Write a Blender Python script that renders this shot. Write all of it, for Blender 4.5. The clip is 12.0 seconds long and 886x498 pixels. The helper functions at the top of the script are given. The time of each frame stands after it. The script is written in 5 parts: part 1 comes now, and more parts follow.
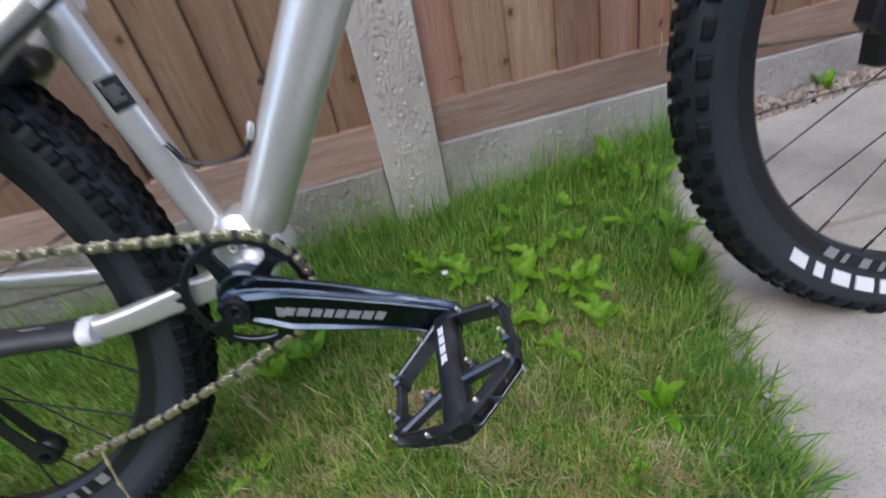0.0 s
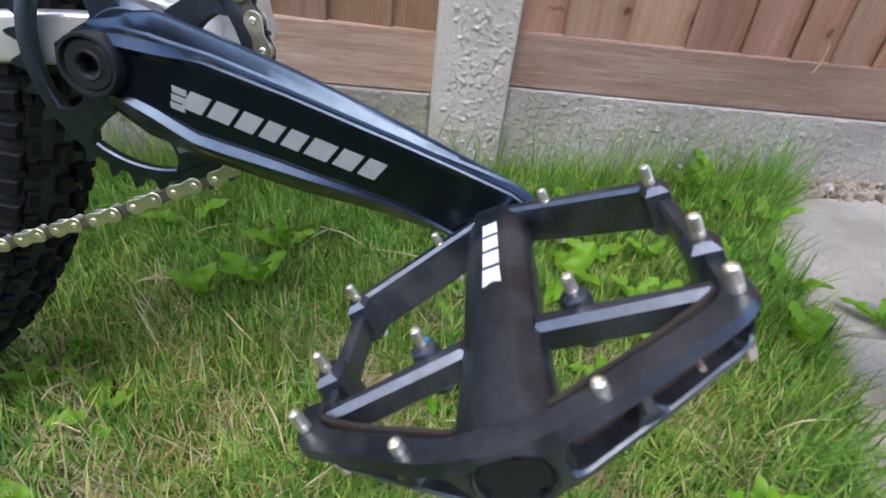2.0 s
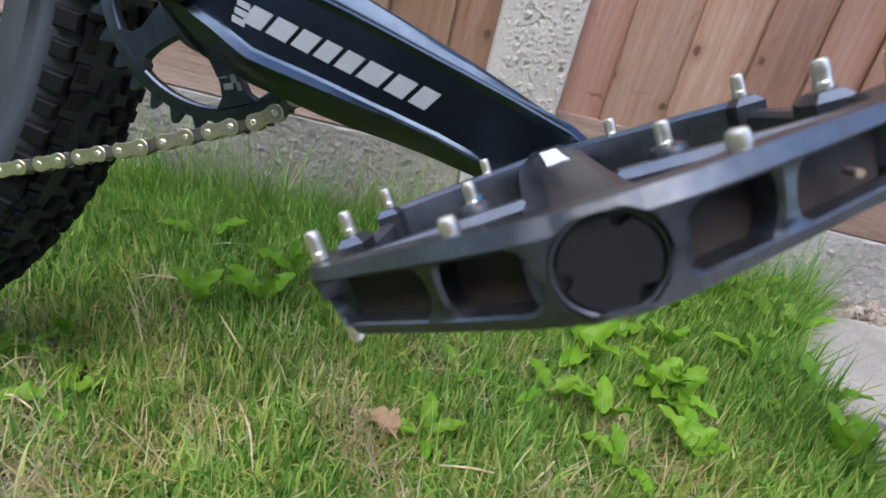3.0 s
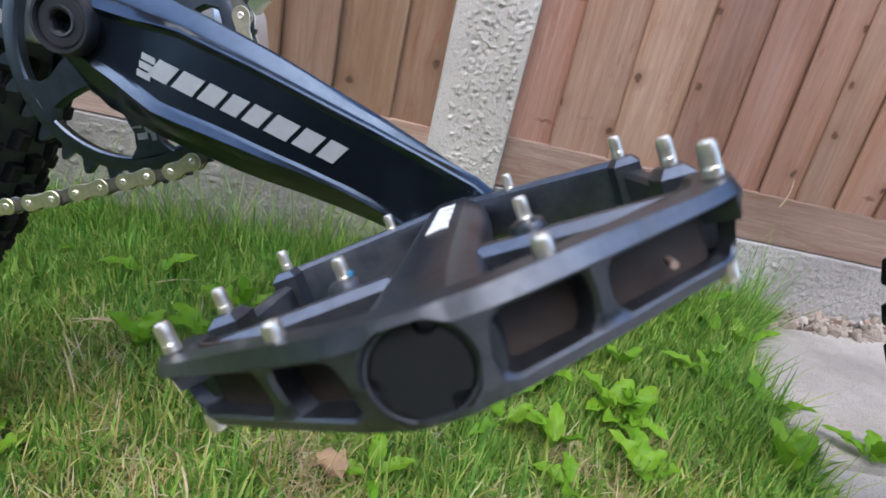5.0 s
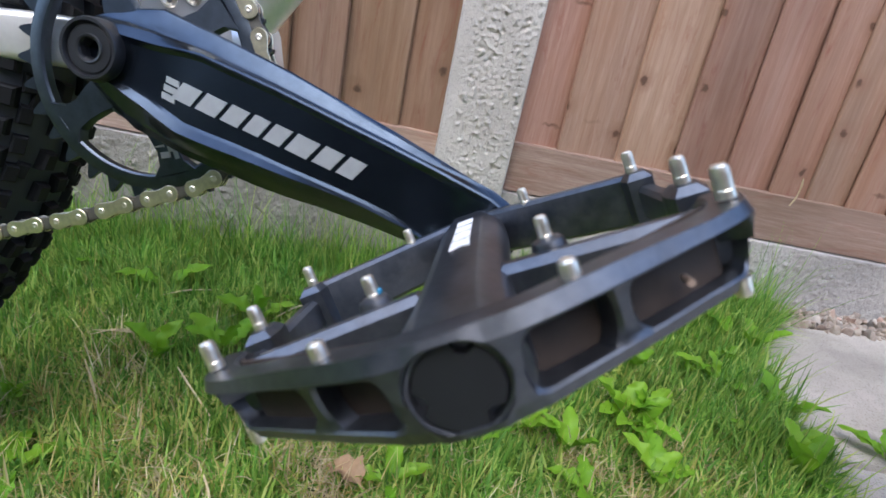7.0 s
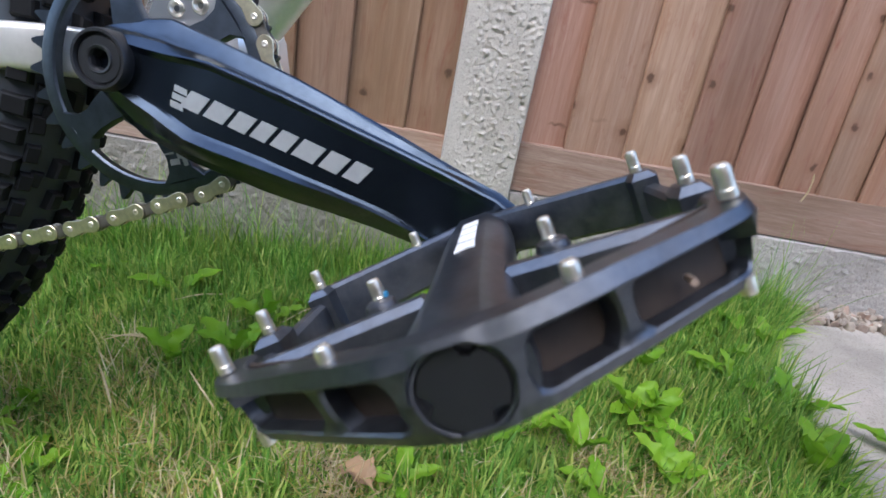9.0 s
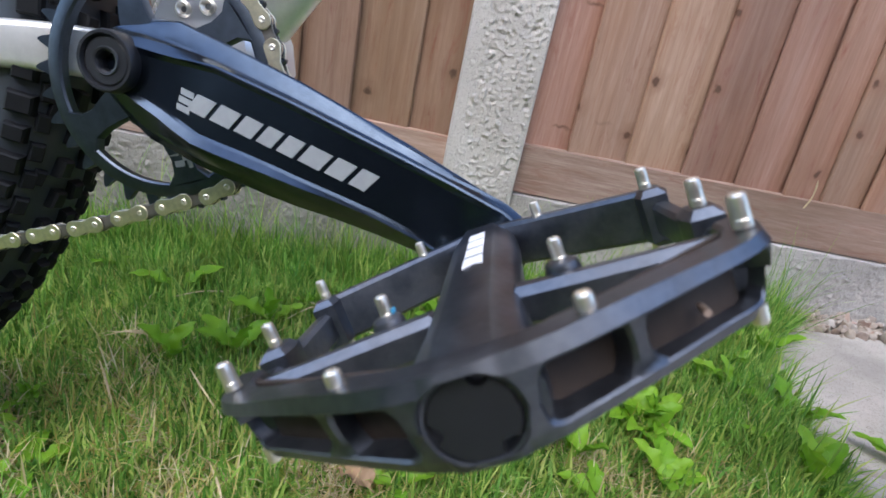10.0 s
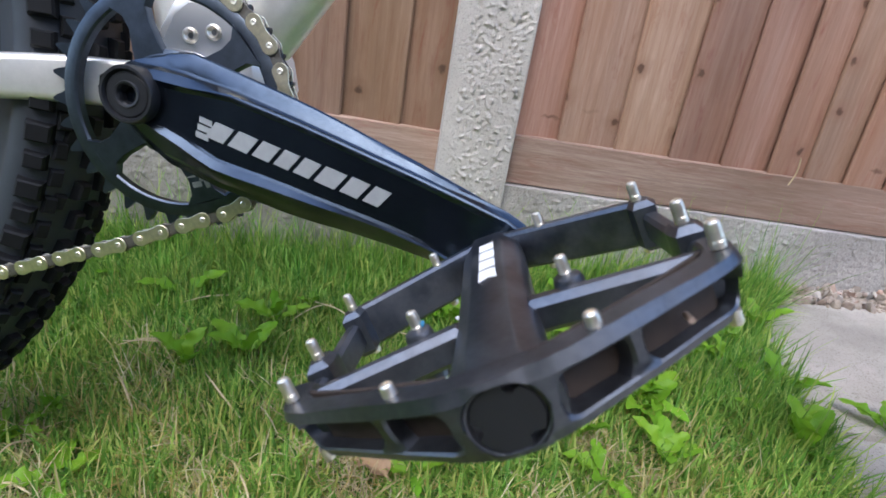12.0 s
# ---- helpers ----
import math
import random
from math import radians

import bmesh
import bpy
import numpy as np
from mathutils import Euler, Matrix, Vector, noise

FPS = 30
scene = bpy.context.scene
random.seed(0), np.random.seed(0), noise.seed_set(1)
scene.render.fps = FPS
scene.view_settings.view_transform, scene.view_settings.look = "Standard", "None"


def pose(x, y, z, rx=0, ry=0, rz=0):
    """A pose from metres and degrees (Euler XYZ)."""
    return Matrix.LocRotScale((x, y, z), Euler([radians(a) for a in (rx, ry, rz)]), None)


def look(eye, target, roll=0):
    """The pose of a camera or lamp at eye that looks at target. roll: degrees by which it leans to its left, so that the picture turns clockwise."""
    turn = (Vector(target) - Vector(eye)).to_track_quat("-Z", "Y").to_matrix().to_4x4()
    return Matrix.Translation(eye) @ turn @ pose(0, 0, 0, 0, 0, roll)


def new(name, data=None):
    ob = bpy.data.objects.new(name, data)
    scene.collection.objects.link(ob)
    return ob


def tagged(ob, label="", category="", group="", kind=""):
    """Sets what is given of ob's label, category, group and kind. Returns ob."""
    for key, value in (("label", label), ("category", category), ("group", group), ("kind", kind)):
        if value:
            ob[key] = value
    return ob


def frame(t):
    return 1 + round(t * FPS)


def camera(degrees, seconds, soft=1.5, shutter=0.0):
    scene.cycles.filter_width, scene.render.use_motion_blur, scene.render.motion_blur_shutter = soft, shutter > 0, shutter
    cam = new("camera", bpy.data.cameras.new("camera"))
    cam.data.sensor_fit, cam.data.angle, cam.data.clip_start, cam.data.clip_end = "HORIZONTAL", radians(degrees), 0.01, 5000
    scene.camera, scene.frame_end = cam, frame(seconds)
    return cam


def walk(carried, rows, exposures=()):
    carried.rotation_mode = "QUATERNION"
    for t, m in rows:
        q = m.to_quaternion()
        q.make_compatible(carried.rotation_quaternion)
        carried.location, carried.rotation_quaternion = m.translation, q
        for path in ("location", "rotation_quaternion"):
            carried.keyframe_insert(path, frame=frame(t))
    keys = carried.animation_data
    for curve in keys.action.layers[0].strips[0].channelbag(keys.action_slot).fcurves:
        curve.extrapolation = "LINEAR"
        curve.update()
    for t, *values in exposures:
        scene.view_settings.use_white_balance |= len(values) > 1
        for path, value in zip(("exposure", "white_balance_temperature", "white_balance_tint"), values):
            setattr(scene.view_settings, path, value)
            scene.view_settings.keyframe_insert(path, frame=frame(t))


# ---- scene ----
cam = camera(84.6, 12.0, soft=1.6, shutter=0.2)
cam.data.dof.use_dof, cam.data.dof.focus_distance, cam.data.dof.aperture_fstop = True, 0.36, 21.0
PATH = [
    (0, (0.1226, 0.0657, 0.5386), (0.2412, 1.2636, -0.3563), -12.30),
    (0.2, (0.1100, 0.1332, 0.4471), (0.2756, 1.2719, -0.5152), -8.90),
    (0.4, (0.1030, 0.1807, 0.3905), (0.2714, 1.3247, -0.5649), -2.61),
    (0.5, (0.1036, 0.1862, 0.3906), (0.2791, 1.3514, -0.5375), -1.10),
    (0.6, (0.1059, 0.1886, 0.3847), (0.2961, 1.3546, -0.5395), 1.51),
    (1, (0.0973, 0.1766, 0.3624), (0.2555, 1.3555, -0.5515), 5.39),
    (1.5, (0.1015, 0.1879, 0.3593), (0.2604, 1.3830, -0.5331), 6.80),
    (2, (0.1037, 0.1961, 0.3447), (0.2252, 1.4268, -0.5041), 7.00),
    (2.2, (0.0961, 0.2059, 0.3221), (0.1718, 1.4854, -0.4571), 8.53),
    (2.5, (0.0948, 0.2048, 0.2926), (0.0669, 1.5695, -0.3294), 10.41),
    (2.7, (0.1027, 0.1873, 0.2868), (0.1102, 1.5548, -0.3296), 13.28),
    (3, (0.1021, 0.1836, 0.2811), (0.1578, 1.5605, -0.3113), 14.07),
    (3.5, (0.1063, 0.1852, 0.2945), (0.2077, 1.5774, -0.2546), 14.84),
    (5.5, (0.1230, 0.1913, 0.2974), (0.2547, 1.5911, -0.2251), 13.06),
    (6, (0.1166, 0.1925, 0.2973), (0.2391, 1.5947, -0.2213), 12.83),
    (6.5, (0.1134, 0.1915, 0.3023), (0.2117, 1.5993, -0.2063), 11.81),
    (7, (0.1166, 0.1859, 0.3015), (0.2217, 1.5894, -0.2172), 11.90),
    (7.5, (0.1148, 0.1866, 0.3035), (0.1989, 1.5919, -0.2141), 11.67),
    (9.5, (0.1178, 0.1848, 0.3021), (0.1982, 1.5887, -0.2199), 10.63),
    (10, (0.1146, 0.1873, 0.3061), (0.1938, 1.5891, -0.2220), 11.72),
    (10.5, (0.1086, 0.1880, 0.3081), (0.1912, 1.5929, -0.2109), 11.52),
    (11, (0.1128, 0.1842, 0.3071), (0.2178, 1.5855, -0.2177), 11.34),
    (11.5, (0.1118, 0.1848, 0.3125), (0.2237, 1.5758, -0.2376), 10.39),
    (12, (0.1051, 0.1748, 0.3188), (0.2122, 1.5623, -0.2411), 9.33),
]
walk(cam, [(t, look(eye, target, roll)) for t, eye, target, roll in PATH], [(0.0, -0.45, 5990, 10), (0.5, -0.28, 5990, 10), (1.0, -0.02, 5990, 10), (2.0, 0.08, 5990, 10), (3.0, 0.20, 5990, 10), (12.0, 0.19, 5990, 10)])

# ---------------------------------------------------------------- light
world = bpy.data.worlds.new("overcast_sky")
scene.world = world
world.use_nodes = True
wn = world.node_tree.nodes
sky = wn.new("ShaderNodeTexSky")
sky.sky_type = "NISHITA"
sky.sun_disc = False
sky.sun_elevation, sky.sun_rotation = radians(52), radians(200)
sky.dust_density, sky.ozone_density = 2.0, 1.0
wn["Background"].inputs["Strength"].default_value = 0.47
world.node_tree.links.new(sky.outputs[0], wn["Background"].inputs["Color"])
sun = new("sun", bpy.data.lights.new("sun", "SUN"))
sun.data.energy, sun.data.angle, sun.data.color = 1.7, radians(60), (1.0, 0.95, 0.88)
sun.matrix_world = look((-1.0, -2.6, 4.0), (0, 0, 0))


# ---------------------------------------------------------------- materials
def material(name, build):
    m = bpy.data.materials.new(name)
    m.use_nodes = True
    nt = m.node_tree
    b = nt.nodes["Principled BSDF"]
    build(nt, b)
    return m


def coords(nt, scale=(1, 1, 1), kind="Object"):
    tc = nt.nodes.new("ShaderNodeTexCoord")
    mp = nt.nodes.new("ShaderNodeMapping")
    mp.inputs["Scale"].default_value = scale
    nt.links.new(tc.outputs[kind], mp.inputs["Vector"])
    return mp.outputs[0]


def noise_tex(nt, vec, scale, detail=4.0, rough=0.6, dist=0.0):
    t = nt.nodes.new("ShaderNodeTexNoise")
    t.inputs["Scale"].default_value = scale
    t.inputs["Detail"].default_value = detail
    t.inputs["Roughness"].default_value = rough
    t.inputs["Distortion"].default_value = dist
    nt.links.new(vec, t.inputs["Vector"])
    return t.outputs["Fac"]


def ramp(nt, fac, stops):
    r = nt.nodes.new("ShaderNodeValToRGB")
    el = r.color_ramp.elements
    while len(el) < len(stops):
        el.new(0.5)
    for e, (p, c) in zip(el, stops):
        e.position, e.color = p, (*c, 1.0)
    nt.links.new(fac, r.inputs[0])
    return r.outputs[0]


def mix(nt, fac, a, b, mode="MIX"):
    n = nt.nodes.new("ShaderNodeMix")
    n.data_type, n.blend_type = "RGBA", mode
    for sock, val in ((n.inputs[0], fac), (n.inputs[6], a), (n.inputs[7], b)):
        if isinstance(val, (int, float)):
            sock.default_value = val
        elif isinstance(val, tuple):
            sock.default_value = (*val, 1.0)
        else:
            nt.links.new(val, sock)
    return n.outputs[2]


def bump(nt, b, height, strength, distance):
    n = nt.nodes.new("ShaderNodeBump")
    n.inputs["Strength"].default_value = strength
    n.inputs["Distance"].default_value = distance
    nt.links.new(height, n.inputs["Height"])
    nt.links.new(n.outputs[0], b.inputs["Normal"])
    return n


def spread(nt, fac, low, high):
    r = nt.nodes.new("ShaderNodeMapRange")
    r.inputs["To Min"].default_value, r.inputs["To Max"].default_value = low, high
    nt.links.new(fac, r.inputs["Value"])
    return r.outputs[0]


def simple(name, color, rough, metal=0.0, var=0.15, scale=60.0, bumps=0.0, dist=0.0004, coat=0.0):
    """A plain coated or metal surface with fine variation in colour and gloss."""
    def build(nt, b):
        v = coords(nt)
        f = noise_tex(nt, v, scale, 5.0)
        g = noise_tex(nt, v, scale * 0.12, 3.0)
        dark = tuple(c * (1 - var) for c in color)
        light = tuple(min(1.0, c * (1 + var)) for c in color)
        col = ramp(nt, f, [(0.3, dark), (0.7, light)])
        col = mix(nt, spread(nt, g, 0.0, 0.35), col, dark)
        nt.links.new(col, b.inputs["Base Color"])
        nt.links.new(spread(nt, g, max(0.02, rough - 0.08), rough + 0.1), b.inputs["Roughness"])
        b.inputs["Metallic"].default_value = metal
        b.inputs["Coat Weight"].default_value = coat
        if bumps:
            bump(nt, b, f, bumps, dist)
    return material(name, build)


def wood_build(base, dark, pale, knots=True, lines=0.26):
    def build(nt, b):
        info = nt.nodes.new("ShaderNodeObjectInfo")
        tc = nt.nodes.new("ShaderNodeTexCoord")
        shift = nt.nodes.new("ShaderNodeVectorMath")
        shift.operation = "MULTIPLY_ADD"
        mul = nt.nodes.new("ShaderNodeMath")
        mul.operation, mul.inputs[1].default_value = "MULTIPLY", 37.0
        nt.links.new(info.outputs["Random"], mul.inputs[0])
        nt.links.new(tc.outputs["Object"], shift.inputs[0])
        shift.inputs[1].default_value = (1, 1, 1)
        nt.links.new(mul.outputs[0], shift.inputs[2])
        mp = nt.nodes.new("ShaderNodeMapping")
        mp.inputs["Scale"].default_value = (1.0, 1.0, 0.045)
        nt.links.new(shift.outputs[0], mp.inputs["Vector"])
        grain = noise_tex(nt, mp.outputs[0], 110.0, 8.0, 0.72, 0.6)
        fine = noise_tex(nt, mp.outputs[0], 700.0, 4.0, 0.7)
        mp2 = nt.nodes.new("ShaderNodeMapping")
        mp2.inputs["Scale"].default_value = (1.0, 1.0, 0.16)
        nt.links.new(shift.outputs[0], mp2.inputs["Vector"])
        broad = noise_tex(nt, mp2.outputs[0], 14.0, 5.0)
        streak = noise_tex(nt, mp2.outputs[0], 55.0, 6.0, 0.75, 1.0)
        col = ramp(nt, grain, [(0.26 + 0.12 * (lines > 0.4), dark), (0.5, base), (0.76 - 0.12 * (lines > 0.4), pale)])
        col = mix(nt, ramp(nt, fine, [(0.40, (0, 0, 0)), (0.62, (lines, lines, lines))]), col, tuple(c * 0.72 for c in dark))
        col = mix(nt, spread(nt, broad, 0.0, 0.7), col, dark)
        stain = noise_tex(nt, mp2.outputs[0], 7.0, 4.0, 0.6, 0.8)
        col = mix(nt, ramp(nt, stain, [(0.48, (0, 0, 0)), (0.70, (0.50, 0.50, 0.50))]), col, (dark[0] * 0.62, dark[1] * 0.66, dark[2] * 0.62))
        col = mix(nt, ramp(nt, streak, [(0.54, (0, 0, 0)), (0.70, (0.65, 0.65, 0.65))]), col, (dark[0] * 0.85, dark[1] * 0.55, dark[2] * 0.5))
        hs = nt.nodes.new("ShaderNodeHueSaturation")
        turned = nt.nodes.new("ShaderNodeMath")
        turned.operation = "FRACT"
        nt.links.new(mul.outputs[0], turned.inputs[0])
        nt.links.new(spread(nt, turned.outputs[0], 0.488, 0.508), hs.inputs["Hue"])
        nt.links.new(spread(nt, info.outputs["Random"], 0.76, 1.16), hs.inputs["Value"])
        nt.links.new(spread(nt, broad, 0.72, 1.15), hs.inputs["Saturation"])
        nt.links.new(col, hs.inputs["Color"])
        col = hs.outputs[0]
        if knots:
            vo = nt.nodes.new("ShaderNodeTexVoronoi")
            vo.voronoi_dimensions = "2D"
            vo.inputs["Scale"].default_value = 9.0
            mp3 = nt.nodes.new("ShaderNodeMapping")
            mp3.inputs["Scale"].default_value = (1.0, 0.0, 1.0)
            mp3.inputs["Rotation"].default_value = (radians(90), 0, 0)
            wob = nt.nodes.new("ShaderNodeVectorMath")
            wob.operation = "ADD"
            nz = nt.nodes.new("ShaderNodeTexNoise")
            nz.inputs["Scale"].default_value = 90.0
            sc = nt.nodes.new("ShaderNodeVectorMath")
            sc.operation = "SCALE"
            sc.inputs["Scale"].default_value = 0.012
            nt.links.new(shift.outputs[0], nz.inputs["Vector"])
            nt.links.new(nz.outputs["Color"], sc.inputs[0])
            nt.links.new(shift.outputs[0], wob.inputs[0])
            nt.links.new(sc.outputs[0], wob.inputs[1])
            nt.links.new(wob.outputs[0], mp3.inputs["Vector"])
            nt.links.new(mp3.outputs[0], vo.inputs["Vector"])
            k = ramp(nt, vo.outputs["Distance"], [(0.030, (0.9, 0.9, 0.9)), (0.062, (0, 0, 0))])
            sep = nt.nodes.new("ShaderNodeSeparateColor")
            nt.links.new(vo.outputs["Color"], sep.inputs[0])
            some = ramp(nt, sep.outputs[0], [(0.42, (0, 0, 0)), (0.44, (1, 1, 1))])
            halo = ramp(nt, vo.outputs["Distance"], [(0.06, (0.5, 0.5, 0.5)), (0.20, (0, 0, 0))])
            col = mix(nt, mix(nt, 1.0, halo, some, "MULTIPLY"), col, tuple(c * 0.85 for c in dark))
            col = mix(nt, mix(nt, 1.0, k, some, "MULTIPLY"), col, tuple(c * 0.35 for c in dark))
        if knots:
            # short dark branch scars lying across the grain
            mp4 = nt.nodes.new("ShaderNodeMapping")
            mp4.inputs["Scale"].default_value = (1.0, 0.0, 4.5)
            mp4.inputs["Rotation"].default_value = (radians(90), 0, 0)
            nt.links.new(wob.outputs[0], mp4.inputs["Vector"])
            vs = nt.nodes.new("ShaderNodeTexVoronoi")
            vs.voronoi_dimensions = "2D"
            vs.inputs["Scale"].default_value = 5.5
            nt.links.new(mp4.outputs[0], vs.inputs["Vector"])
            scar = ramp(nt, vs.outputs["Distance"], [(0.02, (0.75, 0.75, 0.75)), (0.10, (0, 0, 0))])
            pick = nt.nodes.new("ShaderNodeSeparateColor")
            nt.links.new(vs.outputs["Color"], pick.inputs[0])
            few = ramp(nt, pick.outputs[0], [(0.84, (0, 0, 0)), (0.86, (1, 1, 1))])
            col = mix(nt, mix(nt, 1.0, scar, few, "MULTIPLY"), col, tuple(c * 0.45 for c in dark))
        nt.links.new(col, b.inputs["Base Color"])
        b.inputs["Roughness"].default_value = 0.78
        b.inputs["Specular IOR Level"].default_value = 0.25
        bump(nt, b, grain, 0.35, 0.0010)
    return build


def concrete_build(c1, c2, c3, rough_scale, strength, dist):
    def build(nt, b):
        v = coords(nt)
        a = noise_tex(nt, v, 6.0, 6.0)
        f = noise_tex(nt, v, 90.0, 6.0, 0.7)
        g = noise_tex(nt, v, 420.0, 3.0, 0.7)
        col = ramp(nt, a, [(0.3, c1), (0.52, c2), (0.72, c3)])
        col = mix(nt, spread(nt, f, 0.0, 0.6), col, c1)
        sp = ramp(nt, g, [(0.30, tuple(c * 0.45 for c in c1)), (0.46, (1, 1, 1))])
        col = mix(nt, 0.62, col, sp, "MULTIPLY")
        nt.links.new(col, b.inputs["Base Color"])
        b.inputs["Roughness"].default_value = 0.9
        b.inputs["Specular IOR Level"].default_value = 0.2
        h = noise_tex(nt, v, rough_scale, 5.0, 0.65)
        bump(nt, b, h, strength, dist)
    return build


def leaf_build(cols, rough=0.55, patch=(0.42, 1.58)):
    def build(nt, b):
        geo = nt.nodes.new("ShaderNodeNewGeometry")
        v = coords(nt)
        col = ramp(nt, geo.outputs["Random Per Island"], cols)
        f = noise_tex(nt, v, 16.0, 4.0)
        fine = noise_tex(nt, v, 150.0, 4.0)
        col = mix(nt, spread(nt, fine, 0.0, 0.3), col, tuple(c * 0.9 for c in cols[0][1]))
        hs = nt.nodes.new("ShaderNodeHueSaturation")
        nt.links.new(spread(nt, noise_tex(nt, v, 8.0, 3.0), 0.47, 0.525), hs.inputs["Hue"])
        nt.links.new(spread(nt, f, *patch), hs.inputs["Value"])
        nt.links.new(col, hs.inputs["Color"])
        nt.links.new(hs.outputs[0], b.inputs["Base Color"])
        b.inputs["Roughness"].default_value = rough
        b.inputs["Specular IOR Level"].default_value = 0.3
        tr = nt.nodes.new("ShaderNodeBsdfTranslucent")
        nt.links.new(hs.outputs[0], tr.inputs["Color"])
        ms = nt.nodes.new("ShaderNodeMixShader")
        ms.inputs[0].default_value = 0.38
        out = nt.nodes["Material Output"]
        nt.links.new(b.outputs[0], ms.inputs[1])
        nt.links.new(tr.outputs[0], ms.inputs[2])
        nt.links.new(ms.outputs[0], out.inputs["Surface"])
    return build


M_BOARD = material("fence_board_wood", wood_build((0.415, 0.246, 0.165), (0.278, 0.148, 0.093), (0.54, 0.358, 0.262)))
M_BOARD_OLD = material("weathered_board_wood", wood_build((0.285, 0.180, 0.112), (0.19, 0.108, 0.064), (0.36, 0.245, 0.165)))
M_RAIL = material("rail_wood", wood_build((0.45, 0.318, 0.236), (0.30, 0.198, 0.14), (0.56, 0.43, 0.335), False, 0.55))
M_POST = material("rough_cast_concrete", concrete_build((0.44, 0.41, 0.37), (0.58, 0.545, 0.50), (0.68, 0.645, 0.605), 320.0, 0.5, 0.003))
M_GBOARD_PALE = material("pale_gravel_board_concrete", concrete_build((0.39, 0.365, 0.335), (0.55, 0.515, 0.48), (0.66, 0.63, 0.59), 200.0, 0.9, 0.004))
M_GBOARD = material("gravel_board_concrete", concrete_build((0.30, 0.275, 0.24), (0.42, 0.39, 0.35), (0.54, 0.51, 0.465), 220.0, 0.9, 0.004))
M_SLAB = material("path_concrete", concrete_build((0.33, 0.30, 0.255), (0.52, 0.475, 0.41), (0.66, 0.61, 0.535), 160.0, 0.35, 0.0015))
M_SOIL = material("soil", concrete_build((0.035, 0.030, 0.016), (0.055, 0.048, 0.024), (0.085, 0.072, 0.040), 80.0, 0.8, 0.01))
M_GRASS = material("grass", leaf_build([(0.0, (0.098, 0.235, 0.036)), (0.35, (0.195, 0.395, 0.062)), (0.75, (0.358, 0.535, 0.100)), (1.0, (0.62, 0.66, 0.19))]))
M_STRAW = material("dry_grass", leaf_build([(0.0, (0.40, 0.32, 0.09)), (0.5, (0.58, 0.49, 0.18)), (1.0, (0.76, 0.68, 0.35))], 0.7))
M_THATCH = material("thatch", leaf_build([(0.0, (0.42, 0.34, 0.17)), (0.5, (0.62, 0.53, 0.31)), (1.0, (0.78, 0.70, 0.48))], 0.8))
M_LEAF = material("broad_leaf", leaf_build([(0.0, (0.13, 0.33, 0.018)), (0.5, (0.22, 0.45, 0.030)), (1.0, (0.37, 0.57, 0.050))], 0.42, (0.70, 1.30)))
M_TAN = simple("dry_stalk", (0.62, 0.50, 0.30), 0.7, var=0.2, scale=200)
M_DEAD = simple("dead_leaf", (0.34, 0.22, 0.12), 0.75, var=0.35, scale=40, bumps=0.4, dist=0.001)


def stone_build(nt, b):
    geo = nt.nodes.new("ShaderNodeNewGeometry")
    col = ramp(nt, geo.outputs["Random Per Island"], [(0.0, (0.26, 0.19, 0.14)), (0.3, (0.42, 0.33, 0.25)), (0.55, (0.54, 0.47, 0.39)), (0.72, (0.44, 0.24, 0.17)), (0.82, (0.32, 0.24, 0.19)), (1.0, (0.66, 0.61, 0.54))])
    fine = ramp(nt, noise_tex(nt, coords(nt), 130.0), [(0.3, (0.2, 0.16, 0.12)), (0.7, (0.6, 0.55, 0.48))])
    nt.links.new(mix(nt, 0.35, col, fine), b.inputs["Base Color"])
    b.inputs["Roughness"].default_value = 0.75


M_STONE = material("pebble", stone_build)
M_SILVER = simple("brushed_silver_paint", (0.76, 0.75, 0.72), 0.32, 0.58, var=0.06, scale=220, bumps=0.05, dist=0.0002, coat=0.3)
M_CHROME = simple("polished_alloy", (0.88, 0.88, 0.88), 0.22, 0.60, var=0.04, scale=30)
M_ANOD = simple("satin_black_anodised", (0.054, 0.070, 0.095), 0.21, 0.98, var=0.15, scale=150, bumps=0.02, dist=0.0001)


def dusty_build(nt, b):
    """Black coated alloy with a film of brown dust in patches and fine scuffs."""
    v = coords(nt)
    fine, broad = noise_tex(nt, v, 420.0, 5.0), noise_tex(nt, v, 45.0, 5.0, 0.65)
    dust = ramp(nt, broad, [(0.46, (0.02, 0.02, 0.02)), (0.78, (0.50, 0.50, 0.50))])
    col = ramp(nt, fine, [(0.3, (0.100, 0.110, 0.130)), (0.7, (0.142, 0.154, 0.178))])
    nt.links.new(mix(nt, dust, col, (0.074, 0.061, 0.052)), b.inputs["Base Color"])
    inv = nt.nodes.new("ShaderNodeMath")
    inv.operation, inv.inputs[0].default_value = "SUBTRACT", 1.0
    nt.links.new(dust, inv.inputs[1])
    nt.links.new(inv.outputs[0], b.inputs["Metallic"])
    nt.links.new(spread(nt, broad, 0.28, 0.46), b.inputs["Roughness"])
    bump(nt, b, fine, 0.08, 0.0002)


